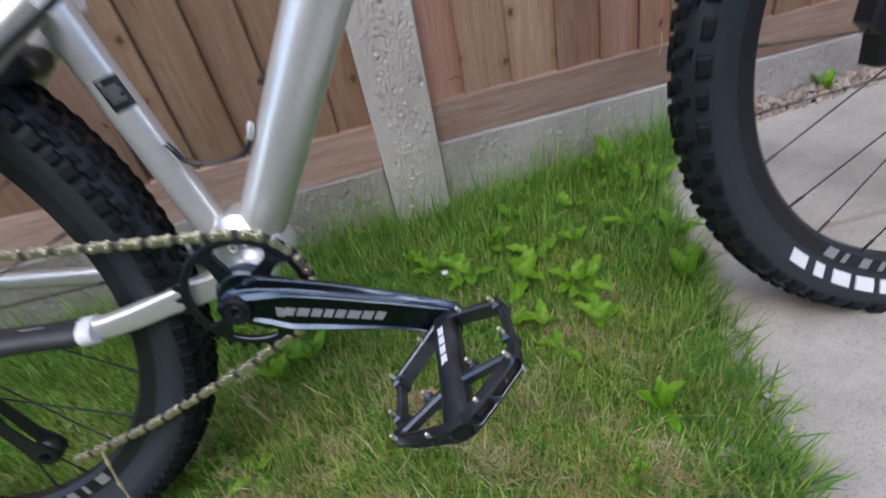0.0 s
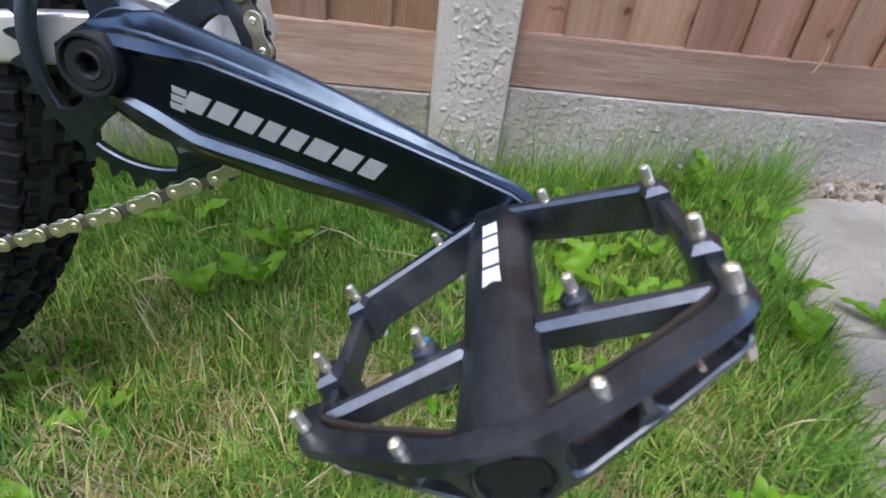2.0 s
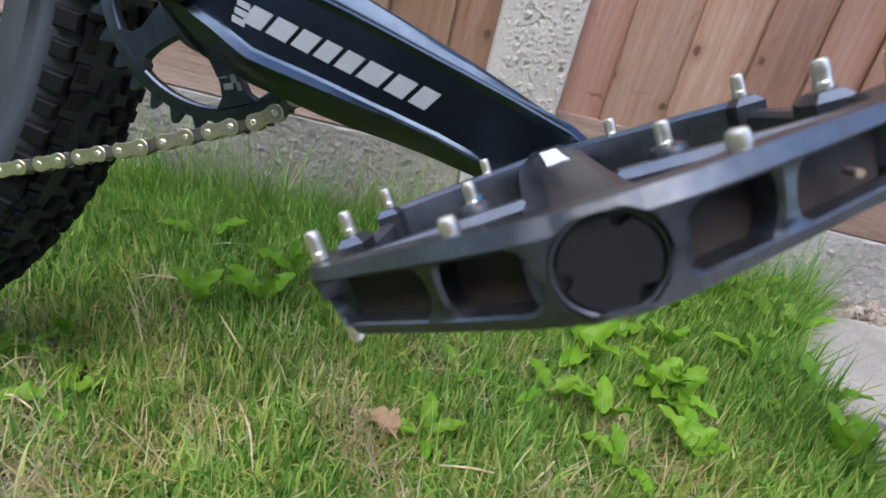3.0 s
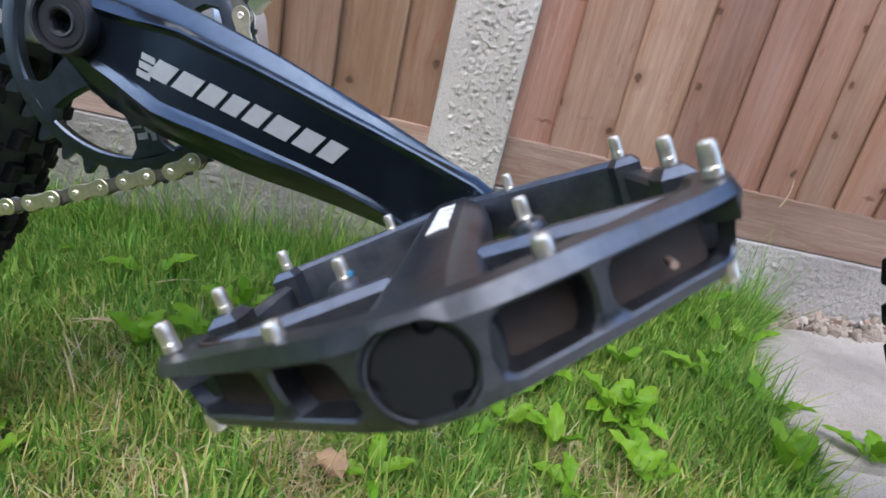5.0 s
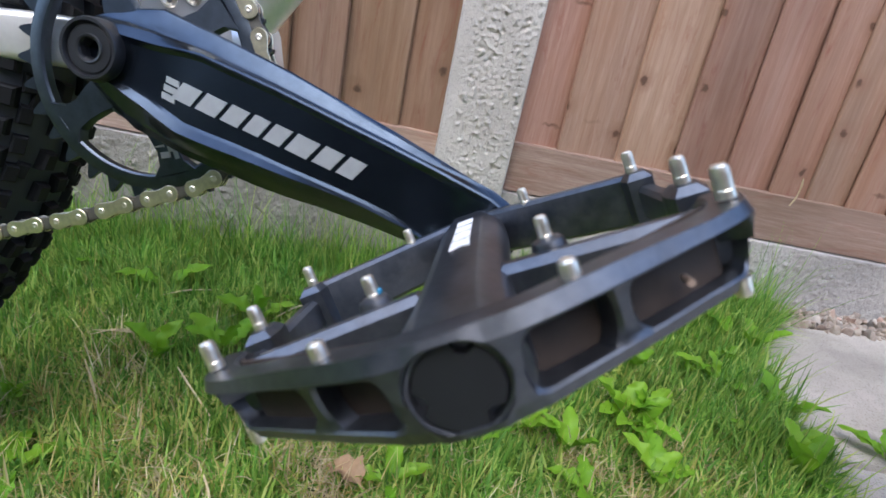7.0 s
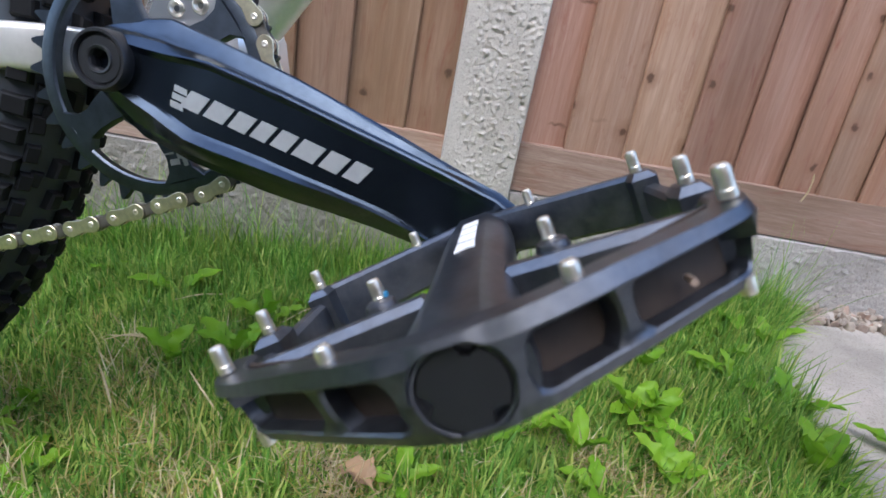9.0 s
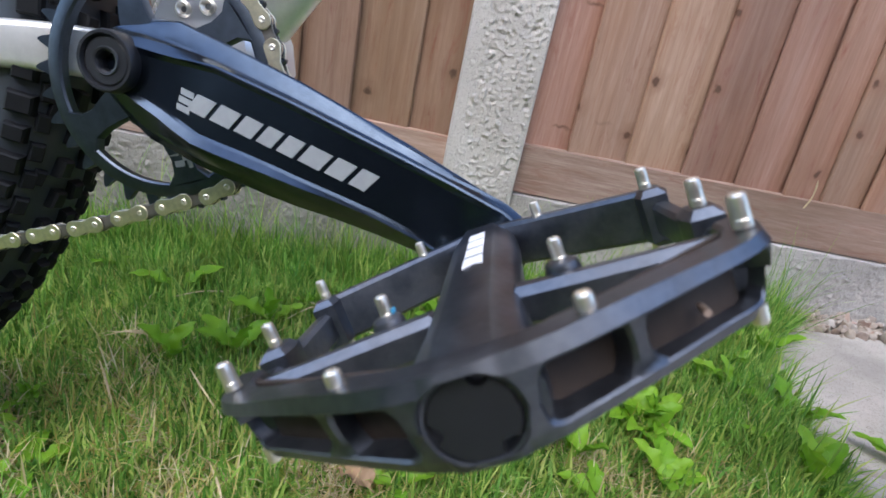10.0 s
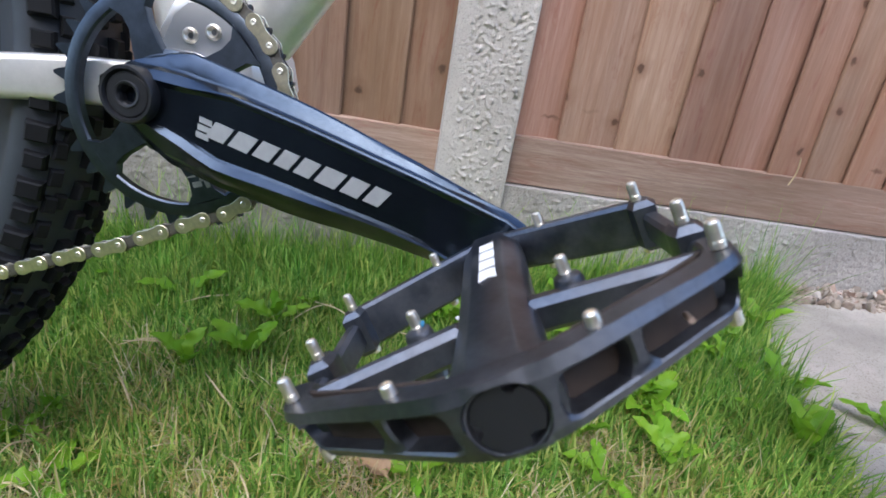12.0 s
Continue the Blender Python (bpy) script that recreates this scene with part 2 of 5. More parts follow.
M_PEDAL = material("dusty_matt_black_alloy", dusty_build)
M_DIRT = simple("dusty_black_alloy", (0.036, 0.025, 0.019), 0.75, 0.0, var=0.5, scale=90, bumps=0.1, dist=0.0003)
M_PLASTIC = simple("black_plastic", (0.011, 0.0115, 0.014), 0.40, 0.0, var=0.2, scale=120, bumps=0.04)
M_RING = simple("black_chainring_alloy", (0.072, 0.088, 0.112), 0.38, 1.0, var=0.25, scale=110)
M_STEEL = simple("bright_steel", (0.90, 0.82, 0.69), 0.36, 0.95, var=0.12, scale=400)
M_CHAIN = simple("nickel_chain_plate", (0.78, 0.71, 0.50), 0.30, 0.95, var=0.18, scale=300)
M_CHAIN_DARK = simple("oily_inner_plate", (0.17, 0.16, 0.14), 0.42, 0.8, var=0.4, scale=250)
M_RUBBER = simple("tyre_rubber", (0.008, 0.0088, 0.0105), 0.62, 0.0, var=0.35, scale=70, bumps=0.15, dist=0.0006)
M_SIDEWALL = simple("tyre_sidewall_rubber", (0.020, 0.025, 0.033), 0.50, 0.0, var=0.2, scale=90, bumps=0.1, dist=0.0003)
M_RUBBER.node_tree.nodes["Principled BSDF"].inputs["Specular IOR Level"].default_value = 0.22
M_HOSE = simple("black_cable_casing", (0.02, 0.02, 0.022), 0.4, 0.0, var=0.15)
M_WRAP = simple("black_stay_wrap", (0.034, 0.035, 0.038), 0.5, 0.0, var=0.3, scale=60, bumps=0.2, dist=0.0006)
M_WHITE = simple("white_print", (0.80, 0.80, 0.80), 0.5, 0.0, var=0.05, scale=200)
M_GREY = simple("silver_grey_print", (0.33, 0.34, 0.35), 0.4, 0.3, var=0.08, scale=200)
M_TAPE = simple("white_tape", (0.80, 0.80, 0.79), 0.45, 0.0, var=0.05, scale=90, bumps=0.1)
M_SCREW = simple("dusty_screw", (0.36, 0.27, 0.22), 0.6, 0.2, var=0.2, scale=300)
M_BLUE = simple("blue_thread_lock", (0.05, 0.25, 0.45), 0.4)


# ---------------------------------------------------------------- mesh helpers
def finish(name, bm, mat, parent=None, label="", sharp=35, smooth=True):
    me = bpy.data.meshes.new(name)
    bmesh.ops.recalc_face_normals(bm, faces=bm.faces[:])
    for f in bm.faces:
        f.smooth = smooth
    bm.to_mesh(me)
    bm.free()
    if smooth:
        me.set_sharp_from_angle(angle=radians(sharp))
    me.materials.append(mat)
    ob = new(name, me)
    if parent is not None:
        ob.parent = parent
    if label:
        tagged(ob, label=label)
    return ob


def part(name, bm, mat, parent, label="", sharp=35, smooth=True):
    return finish(name, bm, mat, parent, label, sharp, smooth)


def again(ob, m, parent, name=None):
    """Another object on the same mesh."""
    o = new(name or ob.name.split(".")[0], ob.data)
    o.parent = parent
    o.matrix_local = m
    return o


def loft(bm, rings, cyclic=True, caps=True):
    rows = [[bm.verts.new(p) for p in r] for r in rings]
    k = len(rows[0])
    for a, b in zip(rows, rows[1:]):
        for i in range(k if cyclic else k - 1):
            j = (i + 1) % k
            bm.faces.new((a[i], a[j], b[j], b[i]))
    if caps:
        bm.faces.new(rows[0][::-1])
        bm.faces.new(rows[-1])
    return rows


def lathe(bm, profile, seg=96, centre=(0, 0, 0), closed=True, a0=0.0, a1=2 * math.pi):
    """Turns a profile of (radius, y) about the y axis."""
    full = abs(a1 - a0 - 2 * math.pi) < 1e-6
    n = seg if full else seg + 1
    rows = []
    for i in range(n):
        a = a0 + (a1 - a0) * i / seg
        rows.append([bm.verts.new((centre[0] + r * math.cos(a), centre[1] + y, centre[2] + r * math.sin(a))) for r, y in profile])
    k = len(profile)
    for i in range(seg):
        a, b = rows[i], rows[(i + 1) % n]
        for j in range(k if closed else k - 1):
            q = (j + 1) % k
            bm.faces.new((a[j], b[j], b[q], a[q]))
    if not full and closed:
        bm.faces.new(rows[0])
        bm.faces.new(rows[-1][::-1])


def tube(bm, pts, radii, seg=16, caps=True, squash=None):
    """Sweeps a circle along a line of points."""
    pts = [Vector(p) for p in pts]
    if not isinstance(radii, (list, tuple)):
        radii = [radii] * len(pts)
    rings, ref = [], Vector((0.13, 1, 0.07)).normalized()
    for i, p in enumerate(pts):
        d = (pts[min(i + 1, len(pts) - 1)] - pts[max(i - 1, 0)]).normalized()
        s = d.cross(ref).normalized()
        u = s.cross(d)
        kx, ky = squash or (1, 1)
        rings.append([p + radii[i] * (s * math.cos(a) * kx + u * math.sin(a) * ky) for a in [2 * math.pi * j / seg for j in range(seg)]])
    loft(bm, rings, True, caps)


def curve_points(ctrl, n=24):
    """Catmull-Rom through control points."""
    c = [Vector(p) for p in ctrl]
    c = [2 * c[0] - c[1]] + c + [2 * c[-1] - c[-2]]
    out, segs = [], len(c) - 3
    for i in range(n + 1):
        s = min(i / n * segs, segs - 1e-6)
        k, t = int(s), s - int(s)
        a, b, d, e = c[k:k + 4]
        out.append(0.5 * (2 * b + (d - a) * t + (2 * a - 5 * b + 4 * d - e) * t * t + (3 * b - a - 3 * d + e) * t ** 3))
    return out


def prism(bm, outline, lo, hi, m=Matrix(), bevel=0.0):
    """Extrudes a flat outline of (x, y) from z = lo to hi, with chamfered rims."""
    def inset(pts, d):
        n, out = len(pts), []
        area = sum(pts[i][0] * pts[(i + 1) % n][1] - pts[(i + 1) % n][0] * pts[i][1] for i in range(n))
        sg = 1 if area > 0 else -1
        for i in range(n):
            p, q, r = Vector(pts[i - 1]), Vector(pts[i]), Vector(pts[(i + 1) % n])
            a, b = (q - p).normalized(), (r - q).normalized()
            na, nb = Vector((-a.y, a.x)) * sg, Vector((-b.y, b.x)) * sg
            mm = (na + nb)
            mm = mm.normalized() if mm.length > 1e-6 else na
            out.append(q + mm * d / max(0.35, mm.dot(na)))
        return out
    ring = [Vector(p) for p in outline]
    if bevel:
        small = inset(outline, bevel)
        lv = [(small, lo), (ring, lo + bevel), (ring, hi - bevel), (small, hi)]
    else:
        lv = [(ring, lo), (ring, hi)]
    loft(bm, [[m @ Vector((p[0], p[1], z)) for p in r] for r, z in lv])


def beam(bm, a, b, wide, lo, hi, bevel=0.0008, wide_b=None, m=Matrix()):
    """A chamfered bar lying flat between two points (x, y), from z = lo to hi."""
    a, b = Vector(a), Vector(b)
    d = (b - a).normalized()
    s = Vector((-d.y, d.x))
    w2 = wide if wide_b is None else wide_b
    prism(bm, [a - s * wide / 2, b - s * w2 / 2, b + s * w2 / 2, a + s * wide / 2], lo, hi, m, bevel)


def box(bm, lo, hi, bevel=0.0, m=Matrix()):
    prism(bm, [(lo[0], lo[1]), (hi[0], lo[1]), (hi[0], hi[1]), (lo[0], hi[1])], lo[2], hi[2], m, bevel)


def zg(x, y=0.0):
    """Height of the gently sloping ground."""
    return 0.055 * max(-1.6, min(1.6, x)) - 0.030


# ---------------------------------------------------------------- ground, path, fence
def make_ground():
    bm = bmesh.new()
    xs = [-3000, -30, -1.6, -0.8, 0, 0.5, 1.6, 30, 3000]
    ys = [-3000, -30, -3, -1, 0, 0.5, 0.9, 3, 30, 3000]
    g = [[bm.verts.new((x, y, zg(x) - 0.004)) for y in ys] for x in xs]
    for i in range(len(xs) - 1):
        for j in range(len(ys) - 1):
            bm.faces.new((g[i][j], g[i + 1][j], g[i + 1][j + 1], g[i][j + 1]))
    ob = finish("ground", bm, M_SOIL, smooth=False)
    return tagged(ob, "brown garden soil under the lawn", "ground", kind="structure")


GROUND = make_ground()


def edge_x(y):
    """The lawn's edge against the path."""
    return 0.440 + (y - 0.22) * 0.335 + 0.6 * max(0, y - 0.78)


PATH_EDGE = 0.075


def make_path():
    root = new("pavement")
    tagged(root, "pale grey concrete garden path of cast slabs with narrow joints", "path", kind="structure")
    joint = lambda x, c: c - 0.12 * (x - 0.6)
    rows = [(0.579, 0.880), (0.0, 0.574), (-0.6, -0.005), (-1.3, -0.605)]
    first = True
    for lo, hi in rows:
        bm = bmesh.new()
        n = 10
        left = [(edge_x(lo + (hi - lo) * i / n) - PATH_EDGE, lo + (hi - lo) * i / n) for i in range(n + 1)]
        lo_r, hi_r = (1.45, joint(1.45, lo)), (1.45, hi if first else joint(1.45, hi))
        ring = [lo_r, hi_r] + left[::-1]
        bot, top, rim = [], [], []
        for x, y in ring:
            bot.append(Vector((x, y, zg(x) - 0.05)))
            rim.append(Vector((x, y, zg(x) + 0.008)))
        c = sum(rim, Vector()) / len(rim)
        for p in rim:
            d = (c - p)
            d.z = 0
            top.append(p + d.normalized() * 0.004 + Vector((0, 0, 0.004)))
        loft(bm, [bot, rim, top])
        part("slab", bm, M_SLAB, root)
        first = False
    return root


make_path()

FENCE_Y = 0.945


def make_board(width, height, thick_a, thick_b, flip):
    """A feather-edged board, thick along one side, thin along the other."""
    bm = bmesh.new()
    w = width / 2
    ring = [(-w + 0.024, 0.0), (w, 0.0), (w, -thick_b), (w - 0.002, -thick_b - 0.0008), (-w + 0.002, -thick_a), (-w, -thick_a + 0.002), (-w, -0.0108), (-w + 0.024, -0.0086)]
    loft(bm, [[Vector((x * flip, y, z)) for x, y in ring] for z in (0.0, 0.3, 0.6, 1.2, height)])
    return bm


def make_fence():
    root = new("fence")
    tagged(root, "reddish brown feather-edge timber fence panels on a concrete base", "fence", kind="structure")
    rng = random.Random(4)
    kinds = []
    for w, flip in ((0.100, 1), (0.104, 1), (0.108, 1), (0.100, -1), (0.104, -1), (0.108, -1)):
        me = make_board(w, 1.55, 0.0160, 0.004, flip)
        kinds.append(finish("board", me, M_BOARD if flip > 0 else M_BOARD_OLD, root, sharp=20))
    used = set()

    def put(x, w, lean, flip=1):
        k = rng.randrange(3) + (0 if flip > 0 else 3)
        m = Matrix.Translation((x + w / 2, FENCE_Y + 0.0065 + rng.uniform(-0.0015, 0.0015), 0.17)) @ Matrix.Rotation(lean, 4, "Y") @ Matrix.Rotation(rng.uniform(-0.02, 0.02), 4, "Z")
        if k not in used:
            used.add(k)
            kinds[k].matrix_local = m
        else:
            again(kinds[k], m, root)
    for x, lean in ((0.222, 0.0), (0.314, -0.02), (0.407, -0.03), (0.495, -0.03), (0.585, -0.045), (0.664, -0.055), (0.729, -0.055), (0.794, -0.05)):
        put(x + 0.05 * lean, 0.104, lean)
    x = 0.862
    while x < 4.2:
        put(x, 0.104, rng.uniform(-0.046, -0.034))
        x += rng.uniform(0.072, 0.084)
    x = 0.058
    while x > -3.6:
        put(x - 0.012, 0.104, rng.uniform(-0.006, 0.006), -1)
        x -= rng.uniform(0.078, 0.092)
    # foot rails, one each side of the post
    for a, b, lo, hi in ((0.2385, 2.25, 0.142, 0.2185), (-1.75, 0.132, 0.1215, 0.2065)):
        bm = bmesh.new()
        steps = 24
        rings = []
        for i in range(steps + 1):
            xx = a + (b - a) * i / steps
            wob = 0.0012 * math.sin(xx * 9.0)
            rings.append([Vector((xx, FENCE_Y - 0.012 + wob, lo)), Vector((xx, FENCE_Y - 0.012 + wob, hi - 0.003)),
                          Vector((xx, FENCE_Y - 0.010, hi - 0.001)), Vector((xx, FENCE_Y + 0.012, hi)), Vector((xx, FENCE_Y + 0.012, lo))])
        loft(bm, rings)
        ob = part("rail", bm, M_RAIL, root, sharp=30)
        ob.data.transform(Matrix.Rotation(radians(90), 4, "Y").inverted())
        ob.matrix_local = Matrix.Rotation(radians(90), 4, "Y")
    return root


FENCE = make_fence()


def rough_face(bm, x0, x1, z0, z1, y, step, amp, seed, back, pit=205):
    """A slab with a rough cast front, standing in the xz plane."""
    nx = max(2, int((x1 - x0) / step))
    zs = [z0]
    while zs[-1] < z1 - 1e-6:
        zs.append(min(z1, zs[-1] + (step if -0.03 < zs[-1] < 0.62 else step * 8)))
    nz = len(zs) - 1
    grid = []
    for i in range(nx + 1):
        col = []
        for j in range(nz + 1):
            x, z = x0 + (x1 - x0) * i / nx, zs[j]
            p = Vector((x * pit + seed, z * pit, seed))
            q = Vector((x * 70 + seed, z * 70, 3.1))
            h = max(0.0, noise.noise(p) * 0.95 + noise.noise(p * 2.3) * 0.55 + noise.noise(q) * 0.30 - 0.14)
            h -= 1.6 * max(0.0, noise.noise(p * 0.8 + Vector((9, 4, 1))) - 0.40)
            rim = min(i, nx - i, j, nz - j)
            soft = min(1.0, 0.12 + min(max(0.0, x - x0 - 0.012), (x1 - x) * 2) / 0.016)
            col.append(bm.verts.new((x, y - amp * h * soft * (1 if rim > 1 else 0) + (0.003 if rim == 0 else 0.0), z)))
        grid.append(col)
    for i in range(nx):
        for j in range(nz):
            bm.faces.new((grid[i][j], grid[i + 1][j], grid[i + 1][j + 1], grid[i][j + 1]))
    loop = [grid[i][0] for i in range(nx + 1)] + [grid[nx][j] for j in range(1, nz + 1)] + [grid[i][nz] for i in range(nx - 1, -1, -1)] + [grid[0][j] for j in range(nz - 1, 0, -1)]
    rear = [bm.verts.new((v.co.x, back, v.co.z)) for v in loop]
    k = len(loop)
    for i in range(k):
        bm.faces.new((loop[i], rear[i], rear[(i + 1) % k], loop[(i + 1) % k]))
    bm.faces.new(rear)


def make_post():
    bm = bmesh.new()
    rough_face(bm, 0.1295, 0.2405, -0.25, 1.75, FENCE_Y - 0.040, 0.0017, 0.0050, 2.0, FENCE_Y + 0.06, 165)
    ob = finish("fence_post", bm, M_POST, sharp=60)
    return tagged(ob, "pale rough-cast concrete fence post standing in the grass", "post")


make_post()


def make_gravel_board(x0, x1, top, seed, mat, label):
    bm = bmesh.new()
    rough_face(bm, x0, x1, -0.2, top, FENCE_Y - 0.020, 0.0030, 0.0055, seed, FENCE_Y + 0.02, 150)
    ob = finish("gravel_board", bm, mat, sharp=60)
    return tagged(ob, label, "gravel board", "gravel boards")


make_gravel_board(0.2420, 2.2, 0.1395, 5.0, M_GBOARD_PALE, "pale rough concrete gravel board beside the gravel strip")
# The left board's concrete is a darker grey than the right one's.
make_gravel_board(-1.75, 0.128, 0.1185, 8.0, M_GBOARD, "darker grey concrete gravel board behind the lawn")


def make_sky_block_wall():
    """Unseen plain wall added behind the camera to block low sky and darken reflections."""
    bm = bmesh.new()
    box(bm, (-7.0, -3.2, -0.6), (7.0, -3.0, 3.2), 0.01)
    ob = finish("wall_south", bm, M_BACK, smooth=False)
    return tagged(ob, "plain brown wall, unseen, added to block low sky and darken reflections", "wall", kind="structure")


M_BACK = simple("brown_wall", (0.11, 0.08, 0.06), 0.85, var=0.3, scale=3.0)
make_sky_block_wall()


# ---------------------------------------------------------------- bicycle
# Frame of the bicycle: x forward, y away to its far side, z up in its plane; origin at the bottom bracket's centre.
AX_Y = Vector((0.12037, 0.98580, -0.11712)).normalized()
AX_Z = (Vector((0, 0, 1)) - AX_Y * AX_Y.z).normalized()
AX_X = AX_Y.cross(AX_Z)
BB = Vector((-0.0311, 0.4053, 0.2750)) + AX_X * 0.0030 + AX_Y * 0.0807 + AX_Z * 0.0045
BIKE = Matrix((AX_X, AX_Y, AX_Z)).transposed().to_4x4()
BIKE.translation = BB
bike = new("bicycle")
bike.matrix_world = BIKE
tagged(bike, "silver hardtail mountain bike with black cranks, leaning beside the fence", "bicycle")

REAR = Vector((-0.4013, -0.0063, 0.0174))
FRONT = Vector((0.8043, 0.0401, 0.0973))


def make_frame():
    bm = bmesh.new()
    down = Vector((0.1324, 0, 0.2133)) - Vector((0.0270, 0, 0.0469))
    down.normalize()
    foot = Vector((0.0236, 0, 0.0492)) - down * 0.040
    tube(bm, [foot, foot + down * 0.12, foot + down * 0.30, foot + down * 0.72], [0.0215, 0.0238, 0.0258, 0.0262], 48)
    part("down_tube", bm, M_SILVER, bike)
    bm = bmesh.new()
    seat = (Vector((-0.0606, 0, 0.2382)) - Vector((-0.0232, 0, 0.0581))).normalized()
    sf = Vector((-0.0232, 0, 0.0581)) - seat * 0.048 - Vector((seat.z, 0, -seat.x)) * 0.0045
    tube(bm, [sf, sf + seat * 0.2, sf + seat * 0.44], 0.0155, 48)
    part("seat_tube", bm, M_SILVER, bike)
    bm = bmesh.new()
    head = foot + down * 0.70
    lean = Vector((-0.40, 0, 0.917))
    tube(bm, [head - lean * 0.05, head + lean * 0.07], 0.024, 32)
    part("head_tube", bm, M_SILVER, bike)
    # bottom bracket shell, with a lip at each end
    bm = bmesh.new()
    lathe(bm, [(0.0175, -0.037), (0.0235, -0.037), (0.0245, -0.0345), (0.0230, -0.033), (0.0230, 0.033), (0.0245, 0.0345), (0.0235, 0.037), (0.0175, 0.037)], 64)
    part("bottom_bracket_shell", bm, M_CHROME, bike, "polished alloy bottom bracket shell")
    bm = bmesh.new()
    lathe(bm, [(0.012, -0.0455), (0.0215, -0.0455), (0.0225, -0.044), (0.0225, -0.0375), (0.012, -0.0375)], 48)
    part("bearing_cup", bm, M_PLASTIC, bike)
    # bright gusset between the tubes, with two bolts
    bm = bmesh.new()
    m = Matrix(((1, 0, 0, 0), (0, 0, 1, 0), (0, 1, 0, 0), (0, 0, 0, 1)))
    prism(bm, [(-0.034, 0.000), (0.036, 0.000), (0.041, 0.014), (0.037, 0.030), (0.028, 0.046), (0.016, 0.056), (0.002, 0.061), (-0.012, 0.059), (-0.024, 0.048), (-0.031, 0.032), (-0.036, 0.014)], -0.0245, 0.0245, m, 0.010)
    plate = part("gusset", bm, M_CHROME, bike, "polished alloy junction of the tubes")
    for x, z in ((0.0070, 0.0365), (-0.0060, 0.0330)):
        bm = bmesh.new()
        lathe(bm, [(0.0016, -0.0248), (0.0030, -0.0266), (0.0042, -0.0258), (0.0044, -0.0230), (0.0016, -0.0230)], 20, (x, 0, z))
        part("bolt", bm, M_STEEL, plate)
    # chainstays
    for side in (-1, 1):
        bm = bmesh.new()
        path = [(-0.018, 0.024 * side, 0.003), (-0.066, 0.0365 * side, 0.0000), (-0.11, 0.046 * side, -0.0052), (-0.150, 0.051 * side, -0.0066), (-0.23, 0.056 * side, 0.002), (-0.33, 0.066 * side, 0.012), (-0.400, 0.070 * side, 0.022)]
        pts = curve_points(path, 26)
        rings = []
        for i, p in enumerate(pts):
            t = i / (len(pts) - 1)
            h = 0.0130 * (1 - t) + 0.0090 * t
            w = 0.0075 * (1 - t) + 0.0075 * t
            c = 0.0030 + 0.004 * min(1, t * 1.6)
            c = min(c, w * 0.98, h * 0.98)
            ring = []
            for cx, cz, a0 in ((w - c, h - c, 0), (-w + c, h - c, 90), (-w + c, -h + c, 180), (w - c, -h + c, 270)):
                for k in range(4):
                    a = radians(a0 + 30 * k)
                    ring.append(p + Vector((0, cx + c * math.cos(a), cz + c * math.sin(a))))
            rings.append(ring)
        loft(bm, rings)
        stay = part("chainstay", bm, M_SILVER, bike, "", 50)
        if side < 0:
            bm = bmesh.new()
            wp = [p for p in pts if p.x < -0.146]
            tube(bm, wp, [0.0150 + 0.0006 * math.sin(i * 1.7) for i in range(len(wp))], 24, True, (0.72, 1.0))
            part("stay_wrap", bm, M_WRAP, stay, "black wrapped stay protector")
            bm = bmesh.new()
            d = Vector((-1, -0.05, -0.03))
            p0 = Vector((-0.1405, -0.0508, -0.0066))
            tube(bm, [p0, p0 + d * 0.001, p0 + d * 0.012, p0 + d * 0.013], [0.0150, 0.0158, 0.0162, 0.0150], 28, True, (0.76, 1.0))
            part("tape", bm, M_TAPE, stay, "white tape round the stay")
        # seatstay
        bm = bmesh.new()
        tube(bm, curve_points([(-0.402, 0.068 * side, 0.030), (-0.28, 0.062 * side, 0.110), (-0.16, 0.050 * side, 0.188), (-0.100, 0.036 * side, 0.227), (-0.064, 0.022 * side, 0.250)], 20), 0.0125, 20)
        part("seatstay", bm, M_SILVER, bike)
        bm = bmesh.new()
        m2 = m @ Matrix.Translation((REAR.x, REAR.z, 0.067 * side))
        prism(bm, [(-0.018, -0.020), (0.012, -0.022), (0.032, -0.008), (0.026, 0.012), (0.004, 0.026), (-0.016, 0.016)], -0.004, 0.004, m2, 0.001)
        part("dropout", bm, M_CHROME, bike)
    bm = bmesh.new()
    prism(bm, [(-0.134, 0.203), (-0.118, 0.199), (-0.104, 0.200), (-0.094, 0.206), (-0.090, 0.214), (-0.094, 0.221), (-0.106, 0.226), (-0.124, 0.226)], -0.016, 0.014, m, 0.003)
    bridge = part("stay_bridge", bm, M_HOSE, bike, "black stay bridge behind the seat tube")
    bm = bmesh.new()
    lathe(bm, [(0.0, -0.0225), (0.0030, -0.0225), (0.0042, -0.0210), (0.0042, -0.0150), (0.0, -0.0150)], 14, (-0.0895, 0, 0.2120), False)
    part("bolt", bm, M_CHAIN_DARK, bridge)
    # bottle bolts, cable loop and cable along the seat tube
    side_x = Vector((-down.z, 0, down.x))
    for d in (0.1600, 0.1080):
        bm = bmesh.new()
        base = foot + down * d + side_x * 0.0236
        tube(bm, [base, base + side_x * 0.003, base + side_x * 0.0055, base + side_x * 0.006], [0.0030, 0.0030, 0.0046, 0.0030], 14)
        part("bottle_bolt", bm, M_STEEL if d < 0.12 else M_HOSE, bike)
    bm = bmesh.new()
